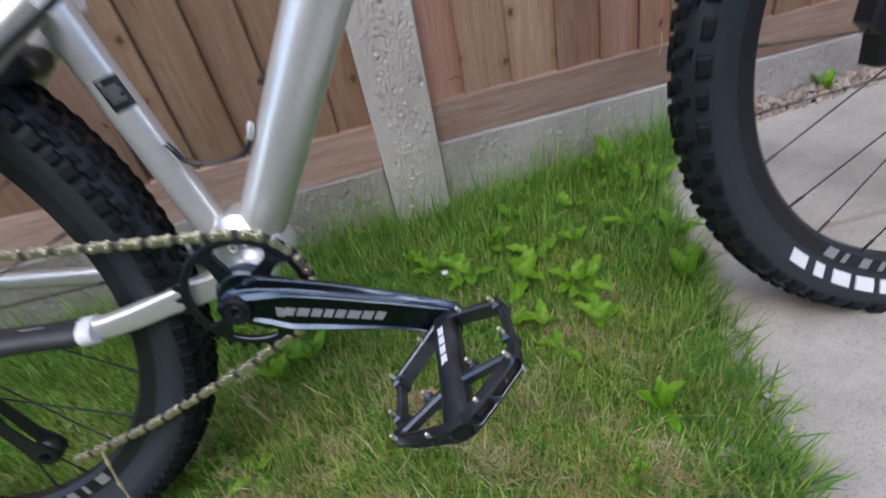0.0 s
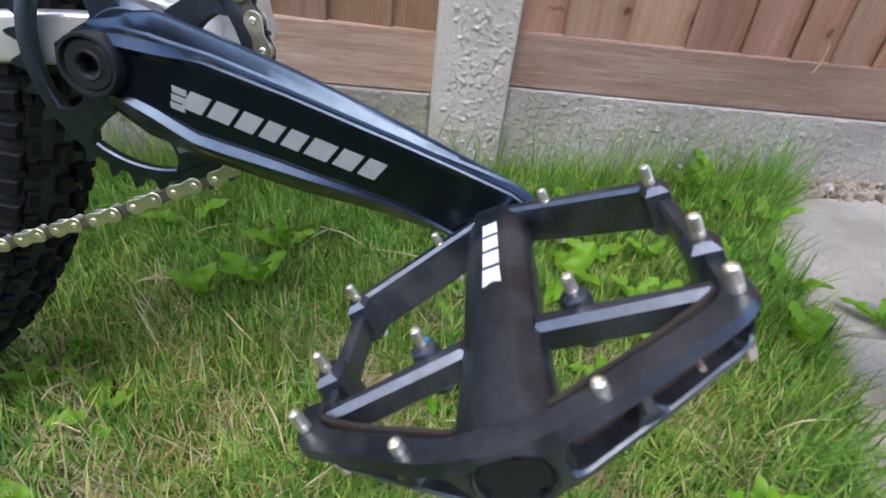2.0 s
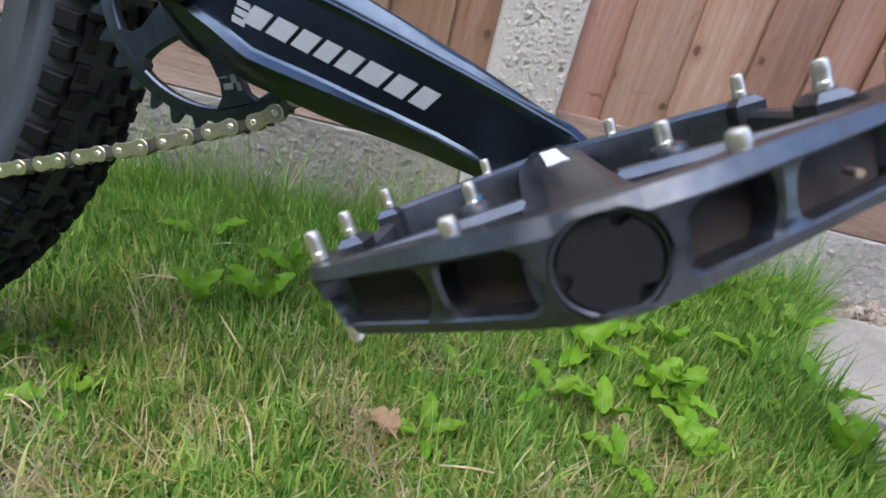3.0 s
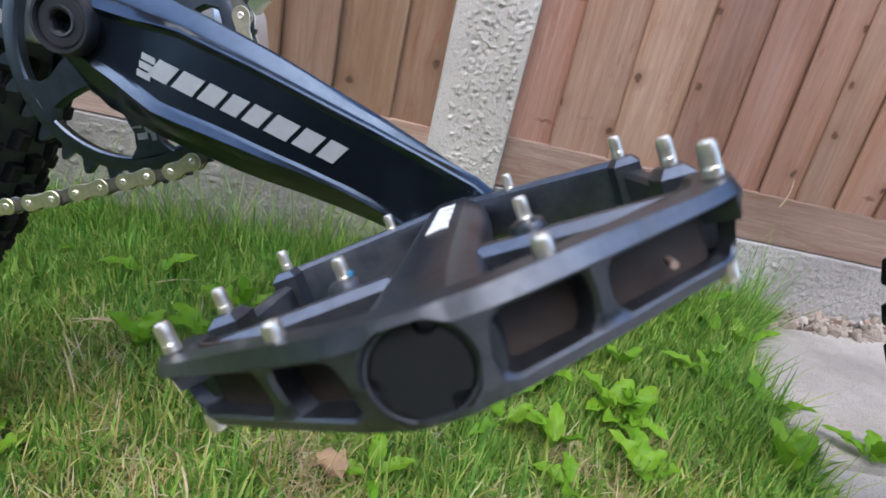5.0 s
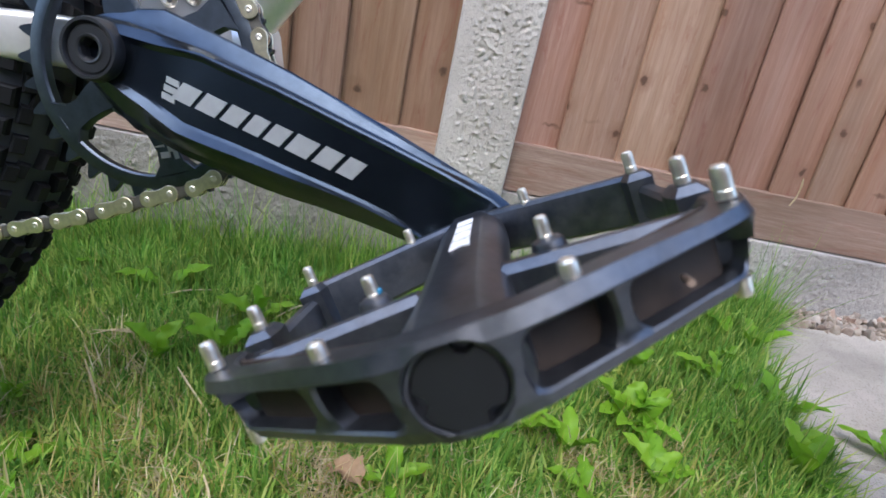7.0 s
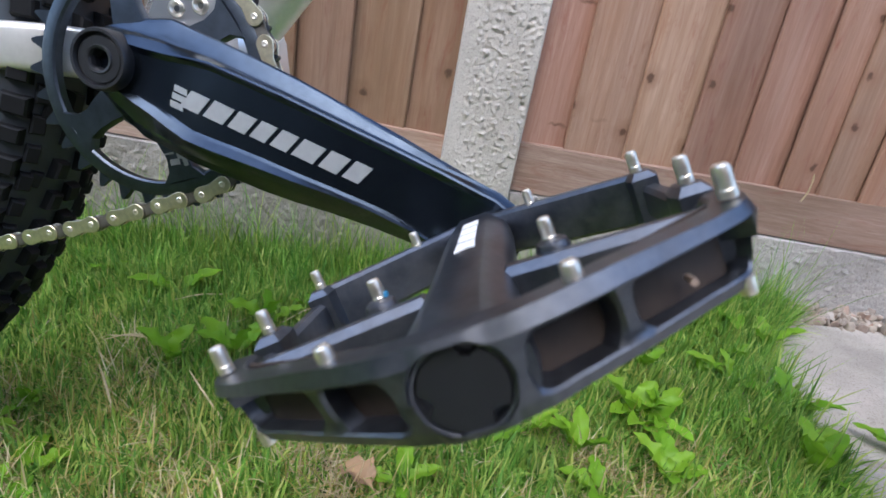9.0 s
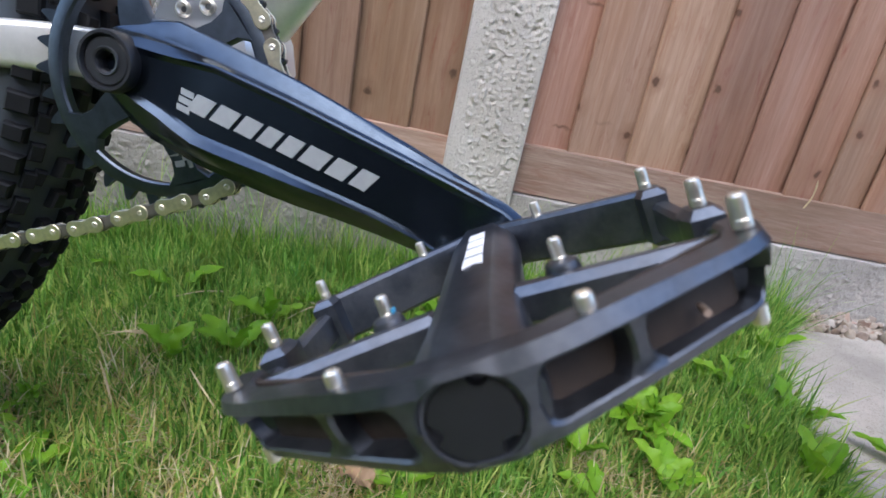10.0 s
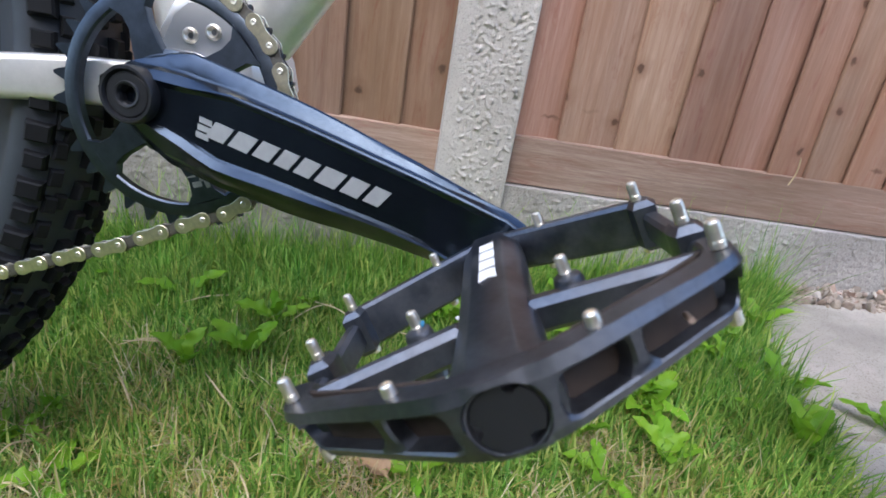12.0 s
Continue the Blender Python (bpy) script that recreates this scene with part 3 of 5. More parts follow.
    tube(bm, curve_points([(-0.0270, -0.010, 0.1330), (-0.0224, -0.012, 0.1267), (-0.0165, -0.012, 0.1161), (0.0008, -0.012, 0.1103), (0.0205, -0.012, 0.1097), (0.0348, -0.012, 0.1150), (0.0430, -0.012, 0.1235), (0.0490, -0.008, 0.1330)], 34), 0.0024, 10)
    part("cable", bm, M_HOSE, bike, "black cable looping between the tubes")
    bm = bmesh.new()
    tube(bm, [(0.0425, -0.013, 0.1225), (0.0440, -0.013, 0.1260), (0.0470, -0.013, 0.1340), (0.0480, -0.013, 0.1370)], [0.0020, 0.0034, 0.0034, 0.0020], 12)
    part("cable_stop", bm, M_CHROME, bike, "bright cable stop")
    bm = bmesh.new()
    tube(bm, curve_points([(-0.20, -0.066, 0.150), (-0.13, -0.058, 0.197), (-0.083, -0.050, 0.2235), (-0.0558, -0.045, 0.2367), (-0.0311, -0.040, 0.2489), (0.01, -0.034, 0.268)], 24), 0.0028, 10)
    part("cable", bm, M_HOSE, bike)
    # dark sticker on the seat tube, with small pale bars in place of its print
    sx = Vector((seat.z, 0, -seat.x))
    c0 = sf + seat * 0.158

    def patch(name, lo, hi, a0, a1, r, mat, parent, label):
        bm = bmesh.new()
        rings = []
        for i in range(9):
            a = radians(a0 + (a1 - a0) * i / 8)
            off = sx * math.cos(a) * r + Vector((0, 1, 0)) * math.sin(a) * r
            rings.append([bm.verts.new(c0 + seat * lo + off), bm.verts.new(c0 + seat * hi + off)])
        for p, q in zip(rings, rings[1:]):
            bm.faces.new((p[0], q[0], q[1], p[1]))
        return part(name, bm, mat, parent, label)
    label = patch("sticker", 0.0, 0.0265, 268, 336, 0.01575, M_PLASTIC, bike, "black sticker on the seat tube")
    for lo, hi, a0, a1 in ((0.0215, 0.0245, 274, 286), (0.0175, 0.0190, 274, 318), (0.0140, 0.0152, 274, 322), (0.0105, 0.0117, 278, 310), (0.0072, 0.0082, 276, 322)):
        patch("printed_bar", lo, hi, a0, a1, 0.0159, M_GREY, label, "pale printed line")


make_frame()


def make_wheel(name, centre, r_out, r_rim, turn, seed, spokes, decal_span, tyre_label, n, tilt=0.0):
    """A wheel in the xz plane: rim, tyre, tread blocks, hub and spokes."""
    bm = bmesh.new()
    lathe(bm, [(r_rim, -0.0140), (r_rim + 0.003, -0.0150), (r_rim + 0.003, 0.0150), (r_rim, 0.0140), (r_rim - 0.016, 0.0125), (r_rim - 0.021, 0.006), (r_rim - 0.021, -0.006), (r_rim - 0.016, -0.0125)], 128)
    wheel = part(name, bm, M_PLASTIC, bike, "black alloy rim")
    wheel.matrix_local = Matrix.Translation(centre) @ Matrix.Rotation(turn, 4, Vector((-0.40, 0, 0.917))) @ Matrix.Rotation(tilt, 4, "X")
    # tyre casing
    h = (r_out - 0.004 - r_rim)
    mid = r_rim + h * 0.52
    prof = [(r_rim + 0.001, -0.0145), (r_rim + 0.006, -0.0170), (r_rim + 0.018, -0.0245), (mid - 0.002, -0.0292), (mid + h * 0.14, -0.0296), (mid + h * 0.28, -0.0270), (mid + h * 0.40, -0.0200), (mid + h * 0.47, -0.0100), (mid + h * 0.48, 0.0)]
    prof = prof + [(r, -y) for r, y in prof[-2::-1]]
    bm = bmesh.new()
    lathe(bm, prof, 160, closed=True)
    part("tyre", bm, M_SIDEWALL, wheel, tyre_label, 60)
    # tread blocks
    bm = bmesh.new()
    rng = random.Random(seed)
    top = mid + h * 0.48

    def block(a, y, along, across, high, tilt, skew, sink):
        base = Matrix.Rotation(-a, 4, "Y") @ Matrix.Translation((0, y, 0))
        m = base @ Matrix.Translation((top - sink, 0, 0)) @ Matrix.Rotation(tilt, 4, "Z") @ Matrix.Rotation(skew, 4, "X")
        four = ((-1, -1), (1, -1), (1, 1), (-1, 1))
        rows = [[bm.verts.new(m @ Vector((hh, sy * across * q, sz * along * q))) for sy, sz in four] for hh, q in ((-0.005, 0.56), (high * 0.75, 0.46), (high, 0.37))]
        bm.faces.new(rows[-1])
        for lo, hi in zip(rows, rows[1:]):
            for i in range(4):
                bm.faces.new((lo[i], lo[(i + 1) % 4], hi[(i + 1) % 4], hi[i]))
    for i in range(104):
        a = 2 * math.pi * i / 104
        odd = i % 2
        for s in (-1, 1):
            block(a + 0.008 * s, s * (0.0052 if odd else 0.0070), 0.0118, 0.0078, 0.0056, 0.0, 0.08 * s, 0.0005)
            if odd:
                block(a + 0.03, s * 0.0160, 0.0098, 0.0062, 0.0046, radians(30) * s, 0.14 * s, 0.0036)
    if n > 80:
        for i in range(n):
            for s in (-1, 1):
                block(2 * math.pi * (i + 0.5) / n, s * 0.0195, 0.0110, 0.0070, 0.0050, radians(34) * s, 0.0, 0.0055)
    for i in range(n):
        a = 2 * math.pi * i / n + rng.uniform(-0.002, 0.002)
        odd = i % 2
        for s in (-1, 1):
            block(a, s * 0.0272, 1.40 / n if odd else 1.18 / n, 0.0130 if odd else 0.0110, 0.0056, radians(60) * s, 0.0, 0.0115)
    tread = part("tread", bm, M_RUBBER, wheel, "black rubber tread blocks", smooth=False)
    tagged(tread, kind="stuff")
    # lettering reduced to plain white bars along the sidewall
    for k in range(6):
        a = radians(decal_span[0] + (decal_span[1] - decal_span[0]) * (k + 0.5) / 6)
        bm = bmesh.new()
        r0 = r_rim + 0.0065
        d = radians(decal_span[1] - decal_span[0]) / 6 * 0.36
        lathe(bm, [(r0, -0.0195), (r0 + 0.007, -0.0240), (r0 + 0.0140, -0.0279), (r0 + 0.0140, -0.0250), (r0, -0.0160)], 4, a0=a - d * (0.55 if k == 1 else 1), a1=a + d * (0.55 if k == 1 else 1))
        part("sidewall_bar", bm, M_WHITE, wheel, "white sidewall print")
    # rim decals
    for k, (w, g) in enumerate(((3.0, 0), (1.2, 0), (2.4, 0), (1.2, 0), (3.4, 0))):
        a = radians(decal_span[0] + 9 + k * 5.2)
        bm = bmesh.new()
        lathe(bm, [(r_rim - 0.015, -0.0136), (r_rim - 0.003, -0.0148), (r_rim - 0.003, -0.0135), (r_rim - 0.015, -0.0120)], 3, a0=a, a1=a + radians(w))
        part("rim_decal", bm, M_GREY, wheel, "pale rim print")
    bm = bmesh.new()
    lathe(bm, [(0.006, -0.052), (0.016, -0.052), (0.029, -0.034), (0.029, -0.030), (0.014, -0.026), (0.014, 0.026), (0.029, 0.030), (0.029, 0.034), (0.016, 0.052), (0.006, 0.052)], 32)
    part("hub", bm, M_ANOD, wheel)
    for i in range(spokes):
        a = 2 * math.pi * i / spokes
        side = -1 if i % 2 else 1
        cross = radians(62) * (1 if (i // 2) % 2 else -1)
        p = Vector((0.027 * math.cos(a + cross), 0.032 * side, 0.027 * math.sin(a + cross)))
        q = Vector(((r_rim - 0.018) * math.cos(a), 0.003 * side, (r_rim - 0.018) * math.sin(a)))
        bm = bmesh.new()
        mid_p = p.lerp(q, 0.93)
        tube(bm, [p, mid_p, mid_p.lerp(q, 0.01), q], [0.0010, 0.0010, 0.0017, 0.0017], 7)
        part("spoke", bm, M_HOSE, wheel)
    return wheel


make_wheel("rear_wheel", REAR, 0.3394, 0.2848, -0.0166, 3, 28, (268, 288), "black knobbly rear tyre", 124, -0.0424)
make_wheel("front_wheel", FRONT, 0.3715, 0.3150, -0.0123, 5, 28, (224.5, 262), "black knobbly front tyre with white sidewall print", 70)


def make_fork():
    for side in (-1, 1):
        bm = bmesh.new()
        foot = FRONT + Vector((0.012, 0.062 * side, -0.018))
        up = Vector((-0.40, 0, 0.917)).normalized()
        tube(bm, [foot, foot + up * 0.03, foot + up * 0.30], [0.013, 0.018, 0.0195], 24)
        part("fork_leg", bm, M_PLASTIC, bike, "black fork lower leg")
    bm = bmesh.new()
    m = Matrix(((1, 0, 0, 0), (0, 0, 1, 0), (0, 1, 0, 0), (0, 0, 0, 1))) @ Matrix.Translation((0.652, 0.086, 0.056))
    prism(bm, [(-0.022, 0.050), (-0.026, 0.010), (-0.012, -0.004), (-0.010, -0.034), (0.012, -0.036), (0.016, -0.006), (0.030, 0.006), (0.030, 0.050)], -0.012, 0.016, m, 0.003)
    part("brake_caliper", bm, M_PLASTIC, bike, "black disc brake caliper")


make_fork()

# Frame of the crank: x along the arm, y out towards the rider's right, z across the arm.
CRANK_A = radians(-12.18)
cx = Vector((math.cos(CRANK_A), 0, math.sin(CRANK_A)))
cz = Vector((-math.sin(CRANK_A), 0, math.cos(CRANK_A)))
CRANK = Matrix((cx, Vector((0, -1, 0)), cz)).transposed().to_4x4()
CRANK.translation = Vector((0, -0.08, 0))


def at(table, x):
    for (x0, *a), (x1, *b) in zip(table, table[1:]):
        if x <= x1:
            t = max(0.0, (x - x0) / (x1 - x0))
            t = t * t * (3 - 2 * t) * 0.5 + t * 0.5
            return [p + (q - p) * t for p, q in zip(a, b)]
    return list(table[-1][1:])


def arm_face(x):
    """How far the arm's face stands out at x."""
    return 0.0006 + (0.168 if x > 0.028 else 0.10) * (max(x, -0.002) - 0.028)


def make_crank():
    # x, top of the back, top of the face, bottom of the face, bottom of the back
    table = [(-0.0165, 0.004, 0.002, -0.002, -0.004), (-0.0145, 0.0080, 0.004, -0.004, -0.0080), (-0.010, 0.0130, 0.007, -0.007, -0.0130), (-0.003, 0.0166, 0.0090, -0.0095, -0.0175),
             (0.007, 0.0205, 0.0100, -0.0090, -0.0225), (0.018, 0.0228, 0.0115, -0.0088, -0.0268), (0.045, 0.0224, 0.0165, -0.0136, -0.0275), (0.080, 0.0216, 0.0170, -0.0110, -0.0247),
             (0.130, 0.0200, 0.0162, -0.0084, -0.0175), (0.150, 0.0186, 0.0156, -0.0085, -0.0158), (0.172, 0.0172, 0.0145, -0.0110, -0.0152), (0.182, 0.0150, 0.0120, -0.0095, -0.0130), (0.187, 0.0100, 0.0080, -0.0060, -0.0085)]
    rings = []
    for x in [-0.0165, -0.0155, -0.0145, -0.012, -0.009, -0.004, 0.0, 0.006, 0.012, 0.018, 0.026, 0.035, 0.045, 0.056, 0.068, 0.080, 0.095, 0.112, 0.130, 0.140, 0.150, 0.162, 0.172, 0.179, 0.184, 0.187]:
        zt, ft, fb, zb = at(table, x)
        face = arm_face(x)
        thick = 0.020 - 0.004 * max(0, min(1, x / 0.17))
        back = face - thick
        g = max(0.0, min(1.0, (x - 0.002) / 0.03)) * max(0.0, min(1.0, (0.168 - x) / 0.03))
        k = max(0.0, min(1.0, (x - 0.004) / 0.016)) * max(0.0, min(1.0, (0.134 - x) / 0.075))
        k = k * k * (3 - 2 * k)
        md = (zt + ft) / 2
        ex = 0.0042 * max(0.0, min(1.0, (x + 0.004) / 0.02)) * max(0.0, min(1.0, (0.165 - x) / 0.09))
        prof = [(back + 0.002, zt + ex - 0.0035), (back + 0.004, zt + ex - 0.0006), (face - 0.0096, zt + ex + 0.0002), (face - 0.0086, zt + ex - 0.0006), (face - 0.0078, zt + ex * 0.30),
                (face - 0.0068, md + 0.0020 - 0.0014 * g), (face - 0.0060, md + 0.0010 - 0.0016 * g), (face - 0.0050, md + 0.0002 - 0.0004 * g), (face - 0.0042, md + 0.0004 * g - 0.0006), (face - 0.0032, md - 0.0010),
                (face - 0.0006, ft + 0.0010), (face, ft + 0.0002), (face - 0.0004 - 0.0010 * g, ft - 0.0010), (face - 0.0006 - 0.0018 * g, ft - 0.0024),
                (face - 0.0006 - 0.0018 * g, fb + 0.0016), (face - 0.0005 - 0.0014 * g, fb + 0.0002), (face + 0.0012 * k - 0.0002, fb - 0.0006 - 0.0024 * k), (face + 0.0012 * k - 0.0008, fb - 0.0012 - 0.0027 * k),
                (face - 0.0026 - 0.0008 * k, min(fb - 0.0024 - 0.0038 * k, zb + 0.0065)), (face - 0.0050 - 0.0028 * k, zb + 0.0036), (face - 0.0098 - 0.0010 * k, zb), (back + 0.005, zb + 0.0006), (back + 0.002, zb + 0.0035)]
        rings.append([Vector((x * 1.024, y, z)) for y, z in prof])
    bm = bmesh.new()
    loft(bm, rings)
    arm = part("crank_arm", bm, M_ANOD, bike, "glossy black forged crank arm", 15)
    arm.matrix_local = CRANK
    # axle boss, its ring, cap and hexagon socket
    bm = bmesh.new()
    lathe(bm, [(0.0, -0.022), (0.0146, -0.022), (0.0147, -0.006), (0.0144, -0.0026), (0.0137, -0.0014), (0.0123, -0.0014), (0.0116, -0.0034), (0.0054, -0.0034), (0.0054, -0.0160), (0.0, -0.0160)], 64, closed=False)
    bmesh.ops.scale(bm, vec=(0.89, 1.0, 0.89), verts=bm.verts[:])
    bmesh.ops.translate(bm, vec=(0, 0.0045, 0), verts=bm.verts[:])
    part("axle_boss", bm, M_PLASTIC, arm, "", 30)
    bm = bmesh.new()
    lathe(bm, [(0.0048, -0.006), (0.0048, -0.0030), (0.0053, -0.0022), (0.0063, -0.0020), (0.0068, -0.0026), (0.0106, -0.0026), (0.0111, -0.0030), (0.0111, -0.006)], 48)
    bmesh.ops.scale(bm, vec=(0.89, 1.0, 0.89), verts=bm.verts[:])
    bmesh.ops.translate(bm, vec=(0, 0.0045, 0), verts=bm.verts[:])
    part("crank_bolt", bm, M_PLASTIC, arm)
    bm = bmesh.new()
    lathe(bm, [(0.0042, -0.0150), (0.0042, -0.0050), (0.0047, -0.0030), (0.0052, -0.0027), (0.0052, -0.0150)], 6, closed=False)
    bmesh.ops.translate(bm, vec=(0, 0.0045, 0), verts=bm.verts[:])
    part("hexagon_socket", bm, M_PLASTIC, arm, "", 20, False)
    # printed marks reduced to plain slanted blocks
    def face_y(x):
        return arm_face(x / 1.024) - 0.0024
    def block(x0, x1, z0, z1, slant, notch, name, mat):
        bm = bmesh.new()
        zm, d = (z0 + z1) / 2, (x1 - x0) * notch
        pts = [(x0 - slant, z0), (x1 - slant, z0), (x1 - slant * 0.65, zm - (z1 - z0) * 0.14), (x1 - slant * 0.5 - d, zm), (x1 - slant * 0.35, zm + (z1 - z0) * 0.14), (x1, z1), (x0, z1)]
        fr = [Vector((x, face_y(x) + 0.0006, z)) for x, z in pts]
        bk = [Vector((x, face_y(x) - 0.0006, z)) for x, z in pts]
        loft(bm, [bk, fr])
        part(name, bm, mat, arm, "", 20, False)
    # emblem of three small bars, then eight letter-sized blocks with a slit in each
    for k in range(3):
        block(0.0325, 0.0391, -0.0065 + k * 0.0034, -0.0040 + k * 0.0034, -0.0006, 0, "printed_bar", M_GREY)
    xs = 0.0411
    for w in (0.0120, 0.0124, 0.0110, 0.0099, 0.0103, 0.0126, 0.0110, 0.0099):
        zc = -0.0008 + (xs - 0.036) * 0.036
        block(xs, xs + w - 0.0024, zc - 0.0040, zc + 0.0040, 0.0036, 0.0, "printed_bar", M_GREY)
        xs += w
    return arm


make_crank()

TEETH = 30
R_PITCH = 0.0608
PITCH = 2 * R_PITCH * math.sin(math.pi / TEETH)
Y_RING = -0.047
RING_DROP = 0.0032


def make_chainring():
    bm = bmesh.new()
    t = 0.0020
    # rim
    lathe(bm, [(0.0515, Y_RING - t), (0.0525, Y_RING - t - 0.0008), (0.0570, Y_RING - t - 0.0008), (0.0588, Y_RING - t), (0.0588, Y_RING + t), (0.0515, Y_RING + t)], 128)
    # teeth
    for i in range(TEETH):
        a = 2 * math.pi * (i + 0.5) / TEETH
        d = math.pi / TEETH
        wide = 0.0018 if i % 2 else 0.0011
        pts = [(0.0578, -0.80 * d), (0.0600, -0.50 * d), (0.0635, -0.26 * d), (0.0656, -0.06 * d), (0.0660, 0.10 * d), (0.0646, 0.22 * d), (0.0600, 0.50 * d), (0.0578, 0.80 * d)]
        loft(bm, [[Vector((r * math.cos(a + q), Y_RING + s * wide, r * math.sin(a + q))) for r, q in pts] for s in (-1, 1)])
    # spider: hub disc and four arms that widen to the rim
    lathe(bm, [(0.012, Y_RING - 0.006), (0.0235, Y_RING - 0.006), (0.0265, Y_RING - 0.004), (0.0275, Y_RING - 0.001), (0.0275, Y_RING + 0.004), (0.012, Y_RING + 0.004)], 48)
    for a in (CRANK_A + radians(90 - 36), CRANK_A + radians(90 + 38), CRANK_A - radians(90 - 36), CRANK_A - radians(90 + 36)):
        pts = [(0.020, -0.50), (0.030, -0.25), (0.040, -0.15), (0.047, -0.15), (0.0530, -0.23), (0.0530, 0.23), (0.047, 0.15), (0.040, 0.15), (0.030, 0.25), (0.020, 0.50)]
        rings = []
        for y, s in ((Y_RING - 0.0035, 0.93), (Y_RING - 0.0025, 1.0), (Y_RING + 0.0018, 1.0)):
            rings.append([Vector((r * math.cos(a + q * s), y - (0.002 if r < 0.031 else 0), r * math.sin(a + q * s))) for r, q in pts])
        loft(bm, rings)
    bmesh.ops.scale(bm, vec=(0.99, 1.0, 0.99), verts=bm.verts[:])
    bmesh.ops.translate(bm, vec=(0, 0, -RING_DROP), verts=bm.verts[:])
    ring = part("chainring", bm, M_RING, bike, "black narrow-wide chainring", 30)
    # pale printed mark on one arm
    a = CRANK_A - radians(90 - 36) - 0.03
    for dr, dq, w, h in ((0.0390, -0.08, 0.0035, 0.0050), (0.0414, 0.05, 0.0045, 0.0028), (0.0447, -0.03, 0.0030, 0.0050), (0.0457, 0.09, 0.0040, 0.0022)):
        bm = bmesh.new()
        m = Matrix.Rotation(-(a + dq), 4, "Y") @ Matrix.Translation((dr, Y_RING - 0.0036, 0))
        box(bm, (-w / 2, -0.0004, -h / 2), (w / 2, 0.0002, h / 2), 0, m)
        part("printed_bar", bm, M_GREY, ring, "pale printed mark", 20, False)
    return ring


make_chainring()


def plate_outline(pitch, r, waist):
    pts = []
    for k in range(9):
        a = radians(-90 + 22.5 * k)
        pts.append((pitch / 2 + r * math.cos(a), r * math.sin(a)))
    pts.append((0, waist))
    for k in range(9):
        a = radians(90 + 22.5 * k)
        pts.append((-pitch / 2 + r * math.cos(a), r * math.sin(a)))
    pts.append((0, -waist))
    return pts


def make_chain():
    # centre line: upper run from the rear, round the ring's front, lower run back to the jockey wheel
    d_up = Vector((-1.0, 0, 0.108)).normalized()
    ang_up = math.atan2(-d_up.x, d_up.z)
    start = Vector((R_PITCH * math.cos(ang_up), 0, R_PITCH * math.sin(ang_up)))
    d_low = Vector((-0.253, 0, -0.0795)).normalized()
    ang_low = math.atan2(d_low.x, -d_low.z)
    line = []
    n_up = int(0.36 / PITCH)
    n_arc = int((ang_up - ang_low) / (2 * math.pi / TEETH))
    for i in range(n_up, 0, -1):
        line.append(start + d_up * PITCH * i)
    for i in range(n_arc + 1):
        a = ang_up - i * 2 * math.pi / TEETH
        line.append(Vector((R_PITCH * math.cos(a), 0, R_PITCH * math.sin(a))))
    for p in line:
        p.z -= RING_DROP
    last = line[-1]
    run = curve_points([last, (-0.0094, 0, -0.0745), (-0.0306, 0, -0.0848), (-0.0558, 0, -0.0950), (-0.1055, 0, -0.1160), (-0.1698, 0, -0.1415), (-0.2586, 0, -0.1680)], 400)
    gone, prev, want = 0.0, run[0], PITCH
    for p in run[1:]:
        gone += (p - prev).length
        prev = p
        if gone >= want:
            line.append(p.copy())
            want += PITCH
    for p in line:
        t = max(0.0, (-p.x - 0.05) / 0.35)
        p.y = Y_RING + 0.006 * t - (0.003 * max(0.0, min(1.0, -p.x / 0.03)) if p.z < 0 else 0.0)
    bm = bmesh.new()
    for p in line:
        lathe(bm, [(0.0, -0.0034), (0.0012, -0.0036), (0.0017, -0.0033), (0.0017, 0.0033), (0.0, 0.0034)], 10, p, False)
        lathe(bm, [(0.0017, -0.0011), (0.0038, -0.0011), (0.0038, 0.0011), (0.0017, 0.0011)], 12, p)
    chain = part("chain", bm, M_STEEL, bike, "silver bicycle chain with bright outer plates", 40)
    m = Matrix(((1, 0, 0, 0), (0, 0, 1, 0), (0, 1, 0, 0), (0, 0, 0, 1)))
    made = {}
    for kind, r, waist, y, mat in (("outer", 0.0043, 0.0031, 0.0027, M_CHAIN), ("inner", 0.0042, 0.0029, 0.0016, M_CHAIN_DARK)):
        bm = bmesh.new()
        for s in (-1, 1):
            prism(bm, plate_outline(PITCH, r, waist), s * y - 0.0005, s * y + 0.0005, m, 0.00025)
        made[kind] = (bm, mat)
    proto = {}
    for i, (p, q) in enumerate(zip(line, line[1:])):
        kind = "outer" if i % 2 else "inner"
        d = (q - p).normalized()
        side = Vector((0, 1, 0))
        up = d.cross(side)
        mm = Matrix((d, side, up)).transposed().to_4x4()
        mm.translation = (p + q) / 2
        if kind not in proto:
            bm, mat = made[kind]
            proto[kind] = part("link", bm, mat, chain, "bright outer link" if kind == "outer" else "dark inner link", 30)
            proto[kind].matrix_local = mm
        else:
            again(proto[kind], mm, chain, "link")
    return chain


make_chain()


